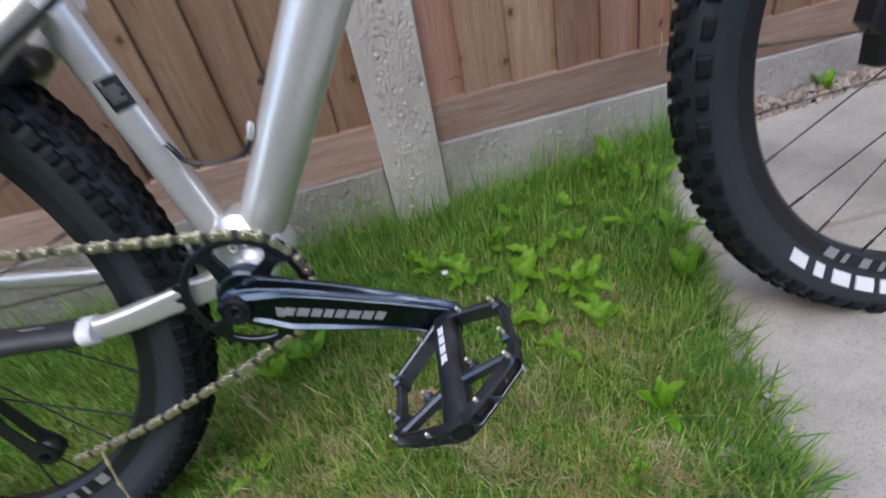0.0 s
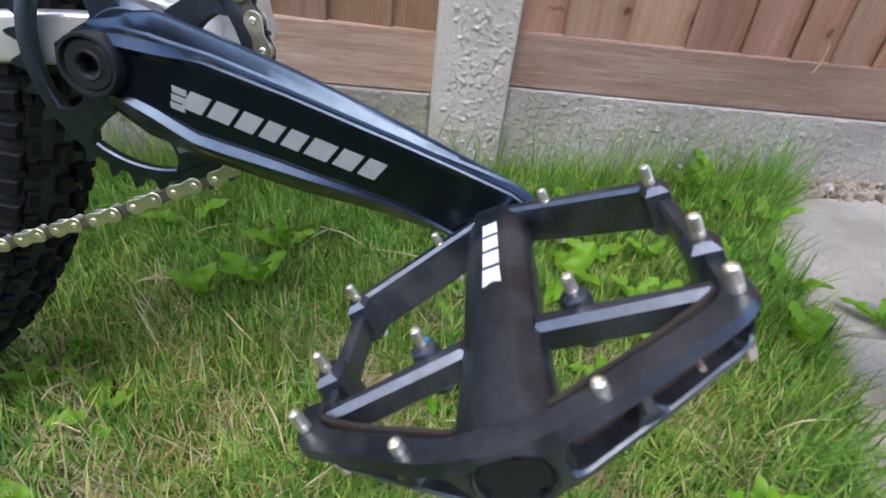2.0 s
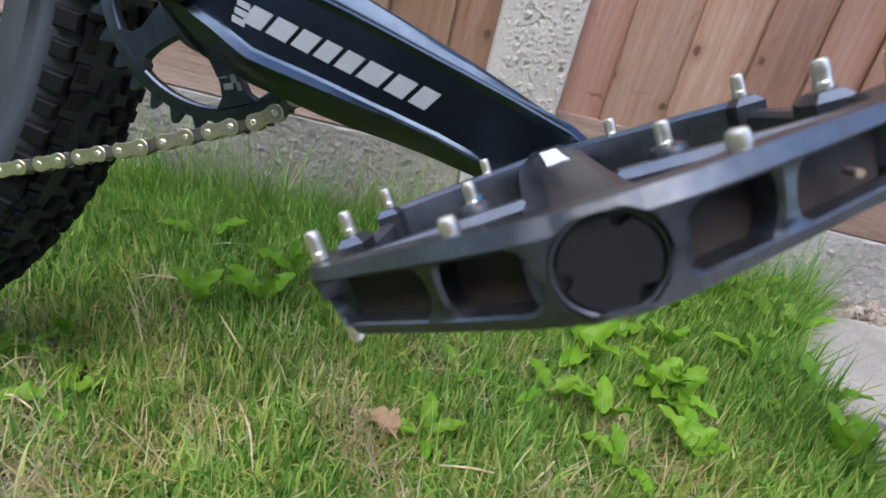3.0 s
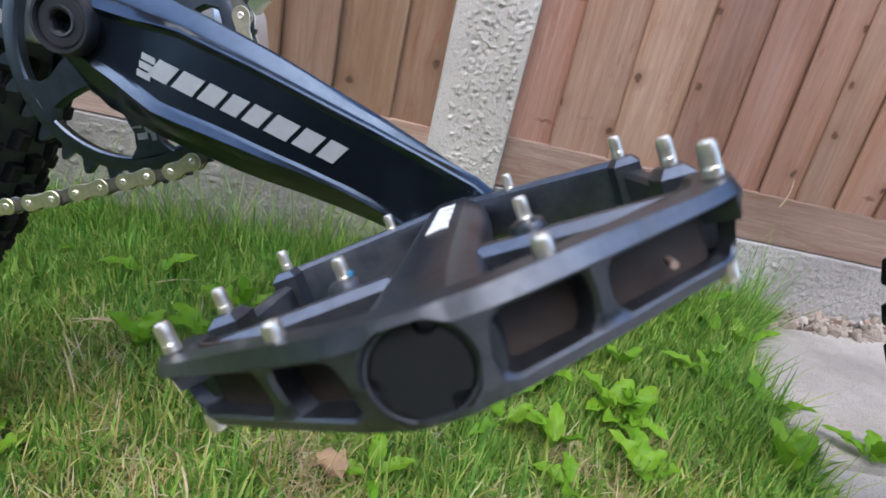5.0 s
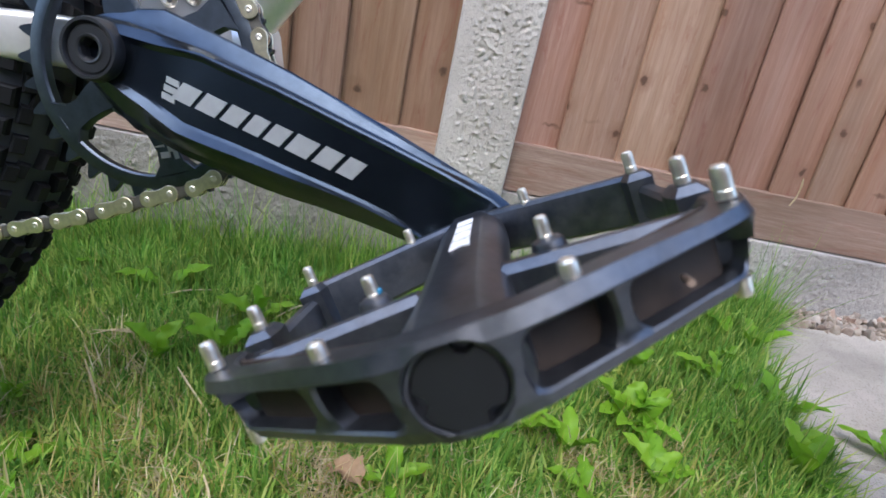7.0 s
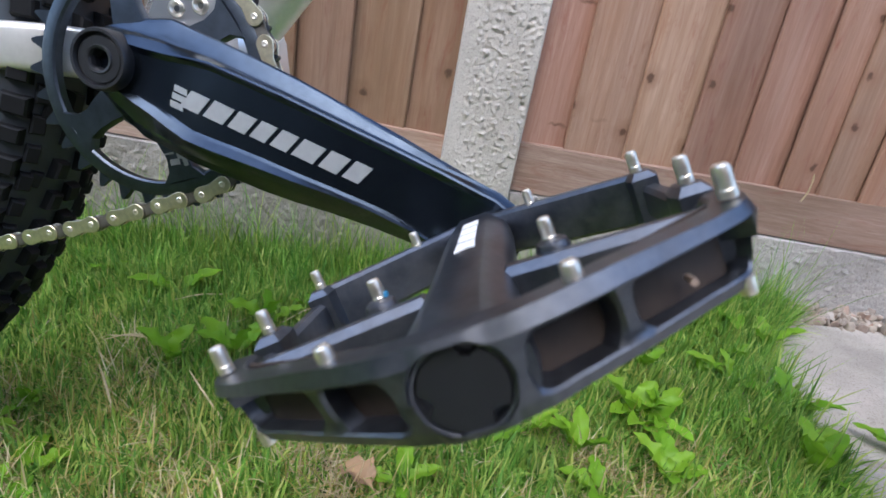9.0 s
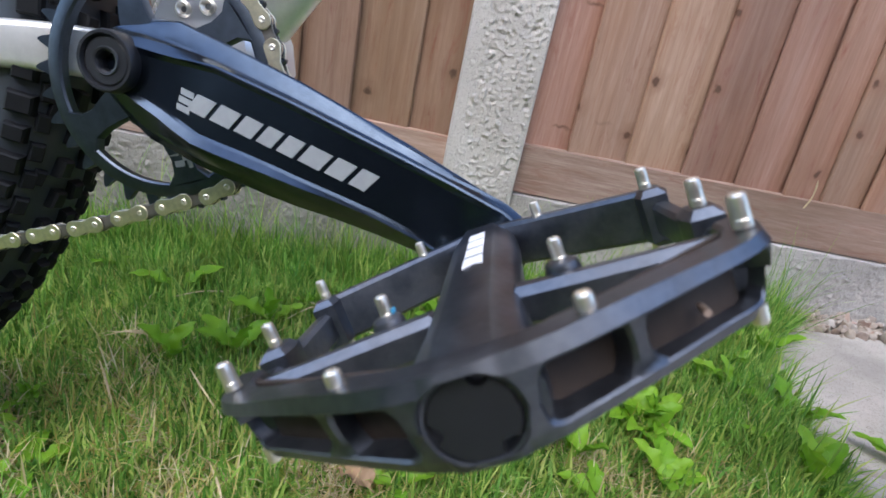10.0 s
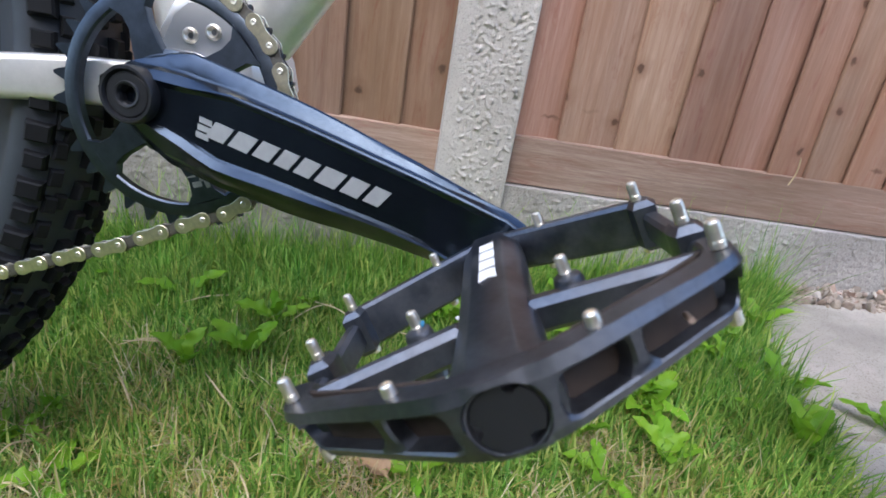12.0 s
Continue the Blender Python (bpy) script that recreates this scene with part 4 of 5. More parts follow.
def make_derailleur():
    bm = bmesh.new()
    m = Matrix(((1, 0, 0, 0), (0, 0, 1, 0), (0, 1, 0, 0), (0, 0, 0, 1)))
    pts = [(-0.268, -0.154), (-0.258, -0.150), (-0.254, -0.139), (-0.259, -0.128), (-0.268, -0.116), (-0.276, -0.090), (-0.290, -0.040), (-0.304, -0.036), (-0.300, -0.060), (-0.290, -0.098), (-0.284, -0.126), (-0.282, -0.146)]
    prism(bm, pts, -0.0610, -0.0585, m, 0.0006)
    prism(bm, pts, -0.0440, -0.0415, m, 0.0006)
    d = part("derailleur_cage", bm, M_PLASTIC, bike, "black rear derailleur cage")
    bm = bmesh.new()
    lathe(bm, [(0.004, -0.0575), (0.0125, -0.0570), (0.0150, -0.0540), (0.0150, -0.0500), (0.0125, -0.0450), (0.004, -0.0450)], 28, (-0.268, 0, -0.140))
    part("jockey_wheel", bm, M_HOSE, d)
    bm = bmesh.new()
    lathe(bm, [(0.0, -0.0640), (0.0035, -0.0640), (0.0060, -0.0625), (0.0060, -0.0600), (0.0, -0.0600)], 16, (-0.268, 0, -0.140), False)
    part("bolt", bm, M_ANOD, d)


make_derailleur()

# ---------------------------------------------------------------- pedal
# Frame of the pedal: x fore and aft, y out along the axle, z up through the platform.
px, py, pz = Vector((0.8419, 0.0027, 0.5396)), Vector((0.0077, -0.9999, -0.0069)), Vector((-0.5396, -0.0100, 0.8419))
PEDAL = Matrix((px, py, pz)).transposed().to_4x4()
PEDAL.translation = Vector((0.1732, -0.1165, -0.0374)) - py * 0.0035
TOP = 0.0085


def offset_line(pts, d):
    """A polyline moved sideways by d."""
    out = []
    for i, p in enumerate(pts):
        p = Vector(p)
        q, r = Vector(pts[max(0, i - 1)]), Vector(pts[min(len(pts) - 1, i + 1)])
        t = (r - q).normalized()
        out.append(p + Vector((t.y, -t.x)) * d)
    return out


def make_pedal():
    # axle housing with a raised flat, sloping flanks and a round end
    bm = bmesh.new()
    rings = []
    for y, w, hw in ((-0.0135, 0.0088, 0.0034), (-0.0115, 0.0106, 0.0048), (0.000, 0.0118, 0.0054), (0.030, 0.0114, 0.0052), (0.060, 0.0110, 0.0050), (0.078, 0.0112, 0.0050), (0.088, 0.0118, 0.0052), (0.0955, 0.0122, 0.0054), (0.1005, 0.0118, 0.0052)):
        e = 0.0004 if y < 0.09 else -0.0006
        ring = [(hw, TOP + e), (hw + 0.0006, TOP - 0.0003 + e), (w - 0.0018, TOP - 0.0026), (w - 0.0006, TOP - 0.0040), (w, 0.0020), (w, -0.0020), (w - 0.0006, 0.0040 - TOP), (w - 0.0018, 0.0026 - TOP), (hw + 0.0006, 0.0003 - TOP - e), (hw, -TOP - e)]
        ring = ring + [(-x, z) for x, z in ring[::-1]]
        rings.append([Vector((x, y, z)) for x, z in ring])
    loft(bm, rings)
    # round end of the housing
    rings = []
    for y, r in ((0.086, 0.0080), (0.0985, 0.0085), (0.1022, 0.0085), (0.1030, 0.0083), (0.1028, 0.0079), (0.1006, 0.0078)):
        rings.append([Vector((r * math.cos(a), y, r * math.sin(a) * 0.96)) for a in [2 * math.pi * k / 40 for k in range(40)]])
    loft(bm, rings)
    ob = part("pedal", bm, M_PEDAL, bike, "matt black alloy platform pedal with silver pins", 32)
    ob.matrix_local = PEDAL
    for s in (-1, 1):
        # inner arm, from the axle housing out to the side rail
        bm = bmesh.new()
        beam(bm, (s * 0.0050, -0.0080), (s * 0.0535, 0.0195), 0.0054, -TOP + 0.0006, TOP - 0.0006, 0.0012)
        part("inner_arm", bm, M_PEDAL, ob, "", 32)
        # side rail, waisted between its pin seats
        bm = bmesh.new()
        beam(bm, (s * 0.0538, 0.0170), (s * 0.0530, 0.0738), 0.0050, -0.0050, 0.0046, 0.0012)
        part("side_rail", bm, M_PEDAL, ob, "", 32)
        for y, w in ((0.0215, 0.0085), (0.0575, 0.0090)):
            bm = bmesh.new()
            prism(bm, [(s * 0.0492, y - w * 0.50), (s * 0.0558, y - w * 0.66), (s * 0.0575, y), (s * 0.0558, y + w * 0.66), (s * 0.0492, y + w * 0.50), (s * 0.0484, y)], -TOP, TOP, Matrix(), 0.0018)
            part("pin_seat", bm, M_PEDAL, ob, "", 32)
        # slanting cross bar with its seat
        bm = bmesh.new()
        prism(bm, [(s * 0.0085, 0.0605), (s * 0.0520, 0.0708), (s * 0.0520, 0.0762), (s * 0.0085, 0.0676)], -0.0034, 0.0062, Matrix(), 0.0018)
        part("cross_bar", bm, M_PEDAL, ob, "", 32)
        bm = bmesh.new()
        seat = []
        for z, r in ((-0.0075, 0.0030), (-0.0068, 0.0038), (0.0058, 0.0041), (0.0074, 0.0036), (0.0080, 0.0026)):
            seat.append([Vector((s * 0.0212 + r * math.cos(a), 0.0618 + r * math.sin(a), z)) for a in [2 * math.pi * k / 20 for k in range(20)]])
        loft(bm, seat)
        part("pin_seat", bm, M_PEDAL, ob, "", 32)
        # dusty back wall behind the rail's windows
        line = [(0.0125, 0.1030), (0.0160, 0.1022), (0.0215, 0.0998), (0.0300, 0.0966), (0.0400, 0.0922), (0.0490, 0.0876), (0.0535, 0.0850), (0.0560, 0.0822)]
        bm = bmesh.new()
        web = offset_line(line, 0.0100)
        wide = offset_line(line, 0.0088)
        loft(bm, [[Vector((s * p.x, p.y, z)) for p, z in ((a, -0.0066), (b, -0.0066), (b, 0.0076), (a, 0.0076))] for a, b in zip(web, wide)])
        part("pocket_wall", bm, M_DIRT, ob, "dusty brown back wall of the pockets", 30)
        # waisted rib that parts the long window in two
        bm = bmesh.new()
        pa, pb = Vector((s * 0.0258, 0.0890)), Vector((s * 0.0280, 0.0940))
        ax = (pb - pa).normalized()
        rings = []
        for z, q in ((-0.0062, 2.6), (-0.0054, 2.1), (-0.0044, 1.6), (-0.0030, 1.2), (-0.0015, 1.0), (0.0015, 1.0), (0.0030, 1.2), (0.0044, 1.6), (0.0056, 2.2), (0.0072, 2.8)):
            u = Vector((-ax.y, ax.x)) * 0.0034 * q / 2
            tip = pb + ax * 0.0010 * (q - 1.0) + Vector((0, min(0.0, z) * 0.45))
            f = tip.lerp(pa, 0.15)
            rings.append([Vector((p.x, p.y, z)) for p in (pa - u, f - u, tip - u * 0.6, tip + u * 0.6, f + u, pa + u)])
        loft(bm, rings)
        part("rib", bm, M_PEDAL, ob, "", 32)
        bm = bmesh.new()
        beam(bm, (s * 0.0519, 0.0705), (s * 0.0518, 0.0765), 0.0048, -0.0060, TOP - 0.0003, 0.0016)
        part("pin_seat", bm, M_PEDAL, ob, "", 32)
    # outer rail, an upper and a lower half with a broad chamfer; each half's inner edge follows the round end and the windows
    upper = [(0.0, 0.1045), (0.0050, 0.1044), (0.0108, 0.1040), (0.0150, 0.1030), (0.0186, 0.1019), (0.0266, 0.0988), (0.0330, 0.0959), (0.0394, 0.0929), (0.0460, 0.0899), (0.0510, 0.0870), (0.0542, 0.0834), (0.0556, 0.0790), (0.0560, 0.0720)]
    lower = [(0.0, 0.1032), (0.0050, 0.1029), (0.0098, 0.1018), (0.0140, 0.0999), (0.0172, 0.0983), (0.0240, 0.0950), (0.0300, 0.0920), (0.0359, 0.0890), (0.0431, 0.0851), (0.0490, 0.0822), (0.0522, 0.0798), (0.0540, 0.0768), (0.0546, 0.0720)]
    ins = [(0.0, 0.0962), (0.0050, 0.0962), (0.0100, 0.0960), (0.0135, 0.0953), (0.0165, 0.0943), (0.0240, 0.0913), (0.0300, 0.0886), (0.0360, 0.0858), (0.0420, 0.0829), (0.0462, 0.0805), (0.0486, 0.0778), (0.0494, 0.0750), (0.0496, 0.0715)]
    steps = 12
    def smooth(pts):
        out = []
        for k in range(len(pts) - 1):
            p0, p1, p2, p3 = (Vector(pts[max(0, min(len(pts) - 1, k + d))]) for d in (-1, 0, 1, 2))
            if k == 0:
                p0 = Vector((-p2.x, p2.y))
            for n in range(steps):
                t = n / steps
                out.append(0.5 * (2 * p1 + (p2 - p0) * t + (2 * p0 - 5 * p1 + 4 * p2 - p3) * t * t + (3 * p1 - p0 - 3 * p2 + p3) * t ** 3))
        return out + [Vector(pts[-1])]
    up, lo, inn = smooth(upper), smooth(lower), smooth(ins)
    arc = [0.0]
    for k in range(1, len(up)):
        arc.append(arc[-1] + ((up[k] + lo[k]) / 2 - (up[k - 1] + lo[k - 1]) / 2).length)
    def window(d):
        """Half height of the opening at a distance d along the rail."""
        z = 0.0
        if d < 0.0084:
            z = math.sqrt(0.0084 ** 2 - d * d)
        a, b = 0.0104, 0.0610
        if a < d < b:
            e = min(d - a, b - d) / 0.0042
            z = 0.0057 * (1.0 if e >= 1 else (1 - (1 - e) ** 2.4) ** (1 / 2.4))
        return z
    for sg, mine, other in ((1, up, lo), (-1, lo, up)):
        stations = [(-1, k) for k in range(len(mine) - 1, 0, -1)] + [(1, k) for k in range(len(mine))]
        line = [Vector((g * mine[k].x, mine[k].y)) for g, k in stations]
        far = [Vector((g * other[k].x, other[k].y)) for g, k in stations]
        inner = [Vector((g * inn[k].x, inn[k].y - (0.0 if sg > 0 else 0.0030))) for g, k in stations]
        bm = bmesh.new()
        rings = []
        for (g, k), o, q, i, e in zip(stations, line, far, inner, offset_line(line, 1.0)):
            nrm = e - o
            t = TOP + (0.0009 * max(0.0, min(1.0, (0.046 - abs(o.x)) / 0.018)) if sg > 0 else 0.0)
            zu = min(window(arc[k]), t - 0.0016)
            c = min(0.0029, (t - zu) * 0.80)
            def on_face(z):
                return o.lerp(q, max(0.0, min(1.0, (t - c - z) / (2 * TOP))))
            f1, f2 = on_face(min(zu + 0.0010, t - c - 0.0001)), on_face(zu)
            f2 = f2.lerp(i, 0.10 * min(1.0, zu / 0.002))
            top1, edge, lip = i.lerp(o, 0.12), o + nrm * 0.00038 * c / 0.001, o + nrm * 0.00008 * c / 0.001
            ring = [(i, t - 0.0012), (top1, t - 0.0003), (edge, t), (lip, t - c * 0.80), (o, t - c), (f1, min(zu + 0.0010, t - c - 0.0001)), (f2, zu), (i, min(zu, t - 0.0020))]
            rings.append([Vector((p.x, p.y, sg * z)) for p, z in ring])
        loft(bm, rings)
        part("outer_rail", bm, M_PEDAL, ob, "", 26)
    # end cap with three notches
    bm = bmesh.new()
    n = 48
    rings = []
    for y, r in ((0.098, 0.0076), (0.1022, 0.0076), (0.1028, 0.0072)):
        ring = []
        for k in range(n):
            a = 2 * math.pi * k / n
            q = r
            for c in (70, 190, 310):
                if abs((math.degrees(a) - c + 180) % 360 - 180) < 12:
                    q = min(q, 0.0056)
            ring.append(Vector((q * math.cos(a), y, q * math.sin(a))))
        rings.append(ring)
    loft(bm, rings)
    part("end_cap", bm, M_PLASTIC, ob, "black plastic end cap with three notches", 30)
    bm = bmesh.new()
    lathe(bm, [(0.0, 0.0), (0.0005, 0.0002), (0.0007, 0.0008), (0.0007, 0.0040), (0.0, 0.0040)], 14, closed=False)
    bmesh.ops.translate(bm, vec=(0.0401, 0.0842, -0.0012), verts=bm.verts[:])
    part("screw_end", bm, M_SCREW, ob, "pale screw end in the pocket")
    # axle stub into the crank
    bm = bmesh.new()
    lathe(bm, [(0.0, -0.030), (0.0065, -0.030), (0.0065, -0.016), (0.0082, -0.015), (0.0082, -0.010), (0.0, -0.010)], 32, closed=False)
    part("pedal_axle", bm, M_STEEL, ob)
    # pins through the platform, both faces
    spots = []
    for x, y, kind in ((0.0522, 0.0212, 0), (0.0529, 0.0578, 0), (0.0516, 0.0805, 0), (0.0212, 0.0605, 1), (0.0213, 0.0968, 3), (0.0211, 0.0016, 2)):
        spots += [(x, y, kind), (-x, y, kind)]
    proto = None
    for x, y, kind in spots:
        for s in (1, -1):
            if proto is None:
                bm = bmesh.new()
                rings = []
                for z, r in ((-0.0012, 0.00215), (0.0006, 0.00215), (0.0008, 0.00203), (0.0012, 0.00213), (0.0016, 0.00203), (0.0020, 0.00212), (0.0024, 0.00203), (0.0028, 0.00211), (0.0046, 0.00205), (0.0054, 0.00188), (0.0058, 0.00140), (0.0058, 0.00095), (0.0050, 0.00085)):
                    rings.append([Vector((r * math.cos(a), r * math.sin(a), z)) for a in [2 * math.pi * k / 18 for k in range(18)]])
                loft(bm, rings)
                proto = part("pin", bm, M_STEEL, ob, "silver grub-screw pin", 30)
                pin = proto
            else:
                pin = again(proto, Matrix(), ob, "pin")
            z = {0: TOP + 0.0012, 1: 0.0078, 2: TOP - 0.0008, 3: TOP - 0.0014}[kind]
            if s < 0:
                z = TOP - 0.0014
            turn = Matrix() if s > 0 else Matrix.Rotation(math.pi, 4, "X") @ Matrix.Diagonal((1, 1, 0.62, 1))
            turn = turn @ Matrix.Diagonal((0.80, 0.80, 0.88, 1))
            pin.matrix_local = Matrix.Translation((x * (1.0 if s > 0 else 0.985), y - (0.0 if s > 0 else 0.006 if kind == 3 else 0.001), s * z)) @ turn
    # blue thread-lock fleck at one pin's foot
    bm = bmesh.new()
    box(bm, (-0.0196, 0.0600, 0.0079), (-0.0189, 0.0618, 0.0092), 0.0002)
    part("thread_lock", bm, M_BLUE, ob, "blue thread-lock fleck", 20, False)
    # white mark on the housing as four plain blocks
    for k in range(4):
        bm = bmesh.new()
        y0 = 0.0050 + k * 0.0106
        z = TOP + 0.0005
        if k == 3:
            prism(bm, [(-0.0027, y0), (0.0027, y0), (0.0030, y0 + 0.0092), (0.0004, y0 + 0.0074), (-0.0028, y0 + 0.0092)], z, z + 0.0003)
        else:
            box(bm, (-0.0027, y0, z), (0.0027, y0 + 0.0084, z + 0.0003))
        part("printed_bar", bm, M_WHITE, ob, "white printed block", 20, False)
    return ob


make_pedal()


# ---------------------------------------------------------------- gravel, lawn and weeds
def make_gravel():
    rng = random.Random(11)
    bm = bmesh.new()
    for i in range(1300):
        x = rng.uniform(0.62, 2.1)
        y = rng.uniform(0.872, FENCE_Y - 0.022)
        if y < 0.885 and rng.random() < 0.5:
            continue
        r = rng.choice((0.005, 0.007, 0.010, 0.013)) * rng.uniform(0.8, 1.3)
        z = zg(x) + 0.002 + rng.uniform(0, 0.012) + 0.3 * max(0, y - 0.88)
        q = Euler((rng.uniform(0, 6), rng.uniform(0, 6), rng.uniform(0, 6))).to_matrix()
        sc = Vector((1.0, rng.uniform(0.55, 0.95), rng.uniform(0.35, 0.6)))
        ring = []
        vs = {}
        for k, (a, b, c) in enumerate(((0, 0, 1), (0.9, 0, 0.35), (0.28, 0.86, 0.35), (-0.73, 0.53, 0.35), (-0.73, -0.53, 0.35), (0.28, -0.86, 0.35), (0.73, 0.53, -0.4), (-0.28, 0.86, -0.4), (-0.9, 0, -0.4), (-0.28, -0.86, -0.4), (0.73, -0.53, -0.4), (0, 0, -1))):
            p = Vector((a * sc.x, b * sc.y, c * sc.z)) * r * rng.uniform(0.76, 1.2)
            vs[k] = bm.verts.new(q @ p + Vector((x, y, z)))
        for f in ((0, 1, 2), (0, 2, 3), (0, 3, 4), (0, 4, 5), (0, 5, 1), (1, 6, 2), (2, 7, 3), (3, 8, 4), (4, 9, 5), (5, 10, 1), (2, 6, 7), (3, 7, 8), (4, 8, 9), (5, 9, 10), (1, 10, 6), (11, 7, 6), (11, 8, 7), (11, 9, 8), (11, 10, 9), (11, 6, 10)):
            bm.faces.new([vs[k] for k in f])
    ob = finish("gravel", bm, M_STONE, sharp=50)
    tagged(ob, "loose brown and grey gravel along the fence foot", "gravel", kind="stuff")


make_gravel()


def blades(name, n, seed, xr, yr, length, width, mat, label, keep, lean=0.6, curl=0.5, lift=0.0):
    """A mass of grass blades, each a bent tapering strip of four levels."""
    rng = np.random.default_rng(seed)
    x = rng.uniform(*xr, n * 3)
    y = rng.uniform(*yr, n * 3)
    ok = keep(x, y, rng)
    x, y = x[ok][:n], y[ok][:n]
    n = len(x)
    base_z = 0.055 * np.clip(x, -1.6, 1.6) - 0.032 + lift * rng.random(n)
    ln = length(x, y, rng)
    ang = rng.uniform(0, 2 * np.pi, n)
    tilt = np.abs(rng.normal(0, lean, n)).clip(0, 1.45)
    bend = rng.normal(0.45, curl, n)
    w = rng.uniform(*width, n)
    dirx, diry = np.cos(ang), np.sin(ang)
    twist = ang + np.pi / 2 + rng.normal(0, 0.4, n)
    sx, sy = np.cos(twist), np.sin(twist)
    verts = np.zeros((n, 7, 3))
    cx_, cy_, cz_ = x.copy(), y.copy(), base_z.copy()
    levels = (0.0, 0.35, 0.70, 1.0)
    th = tilt.copy()
    prev = 0.0
    for k, lv in enumerate(levels):
        step = (lv - prev) * ln
        if k:
            th = np.clip(th + bend * 0.45, -1.5, 2.1)
            cx_ = cx_ + np.sin(th) * dirx * step
            cy_ = cy_ + np.sin(th) * diry * step
            cz_ = np.maximum(cz_ + np.cos(th) * step, base_z - 0.002)
        prev = lv
        wk = w * (0.85, 1.0, 0.7, 0.0)[k]
        if k < 3:
            verts[:, 2 * k] = np.stack([cx_ - sx * wk / 2, cy_ - sy * wk / 2, cz_], 1)
            verts[:, 2 * k + 1] = np.stack([cx_ + sx * wk / 2, cy_ + sy * wk / 2, cz_], 1)
        else:
            verts[:, 6] = np.stack([cx_, cy_, cz_], 1)
    off = (np.arange(n) * 7)[:, None]
    quads = np.array([[0, 1, 3, 2], [2, 3, 5, 4]])
    q = (off[:, :, None] + quads[None]).reshape(-1, 4)
    t = (off + np.array([[4, 5, 6]])).reshape(-1, 3)
    me = bpy.data.meshes.new(name)
    me.vertices.add(n * 7)
    me.vertices.foreach_set("co", verts.reshape(-1))
    nq, ntri = len(q), len(t)
    me.loops.add(nq * 4 + ntri * 3)
    me.loops.foreach_set("vertex_index", np.concatenate([q.reshape(-1), t.reshape(-1)]).astype(np.int32))
    me.polygons.add(nq + ntri)
    starts = np.concatenate([np.arange(nq) * 4, nq * 4 + np.arange(ntri) * 3]).astype(np.int32)
    me.polygons.foreach_set("loop_start", starts)
    me.update(calc_edges=True)
    me.validate()
    me.materials.append(mat)
    ob = new(name, me)
    return tagged(ob, label, "grass", kind="stuff")


def lawn_edge(y):
    return 0.440 + (y - 0.22) * 0.335 + 0.6 * np.maximum(0, y - 0.78)


def tuft(x, y, s, seed):
    """Smooth patchiness between 0 and 1."""
    return 0.5 + 0.25 * (np.sin(x * s + seed) * np.cos(y * s * 1.3 + seed * 2) + np.sin(x * s * 2.3 + y * s * 1.7 + seed * 3))


def on_lawn(x, y, rng):
    e = lawn_edge(y) + 0.010 * np.sin(y * 60) + 0.012 * np.sin(y * 23 + 1) - 0.012
    return (x < e) & (y < 0.918)


def worn(x, y):
    """Thin, dried-out patches in the lawn, between 0 and 1."""
    w = tuft(x, y, 21, 4.0) * 0.6 + tuft(x + 0.3 * y, y, 47, 1.3) * 0.4
    return np.clip((w - 0.50) / 0.16, 0, 1) * np.clip((0.72 - y) / 0.25, 0, 1) * np.clip((lawn_edge(y) - 0.06 - x) / 0.06, 0, 1)


def gap(x, y):
    """Small bare holes between the tufts."""
    h = np.sin(x * 173 + 2.1 * np.sin(y * 61)) * np.sin(y * 149 + 1.7 * np.sin(x * 53 + 1.0)) + 0.5 * np.sin(x * 71 - y * 37 + 0.6)
    return h > 0.88


def green_keep(x, y, rng):
    return on_lawn(x, y, rng) & ~(gap(x, y) & (rng.random(len(x)) < 0.93)) & (rng.random(len(x)) > 0.72 * worn(x, y)) & (x < lawn_edge(y))


def near_length(x, y, rng):
    wall = np.clip((y - 0.70) / 0.2, 0, 1)
    side = np.clip((x - lawn_edge(y) + 0.14) / 0.12, 0, 1)
    return (0.018 + 0.020 * rng.random(len(x)) ** 1.5 + 0.014 * tuft(x, y, 14, 1.0) + 0.048 * wall * rng.random(len(x)) ** 1.4 + 0.022 * side * rng.random(len(x)))


blades("lawn_grass", 122000, 1, (-0.75, 0.78), (0.16, 0.92), near_length, (0.0012, 0.0033), M_GRASS, "lush green lawn grass, longer at the fence foot", green_keep, 0.95, 0.75)
blades("lawn_grass", 40000, 2, (-3.0, 0.75), (-1.6, 0.92), lambda x, y, r: 0.03 + 0.03 * r.random(len(x)), (0.0025, 0.005), M_GRASS, "lawn grass farther out", lambda x, y, r: on_lawn(x, y, r) & ((y < 0.17) | (x < -0.74)))


def dry_keep(x, y, rng):
    near = np.clip((0.72 - y) / 0.35, 0.08, 1)
    return on_lawn(x, y, rng) & ~gap(x, y) & (rng.random(len(x)) < near * tuft(x, y, 11, 2.5) ** 1.3) & (x < lawn_edge(y) - 0.03)


blades("dry_grass", 44000, 3, (-0.75, 0.72), (0.05, 0.90), lambda x, y, r: 0.018 + 0.028 * r.random(len(x)), (0.0006, 0.0013), M_STRAW, "pale dry straw mixed into the lawn", dry_keep, 1.25, 0.5, 0.010)


def thatch_keep(x, y, rng):
    return on_lawn(x, y, rng) & (rng.random(len(x)) < worn(x, y)) & (x < lawn_edge(y) - 0.03)


blades("dry_grass", 26000, 9, (-0.75, 0.72), (0.10, 0.80), lambda x, y, r: 0.014 + 0.030 * r.random(len(x)), (0.0007, 0.0015), M_THATCH, "matted pale thatch in worn patches of the lawn", thatch_keep, 1.45, 0.25, 0.016)


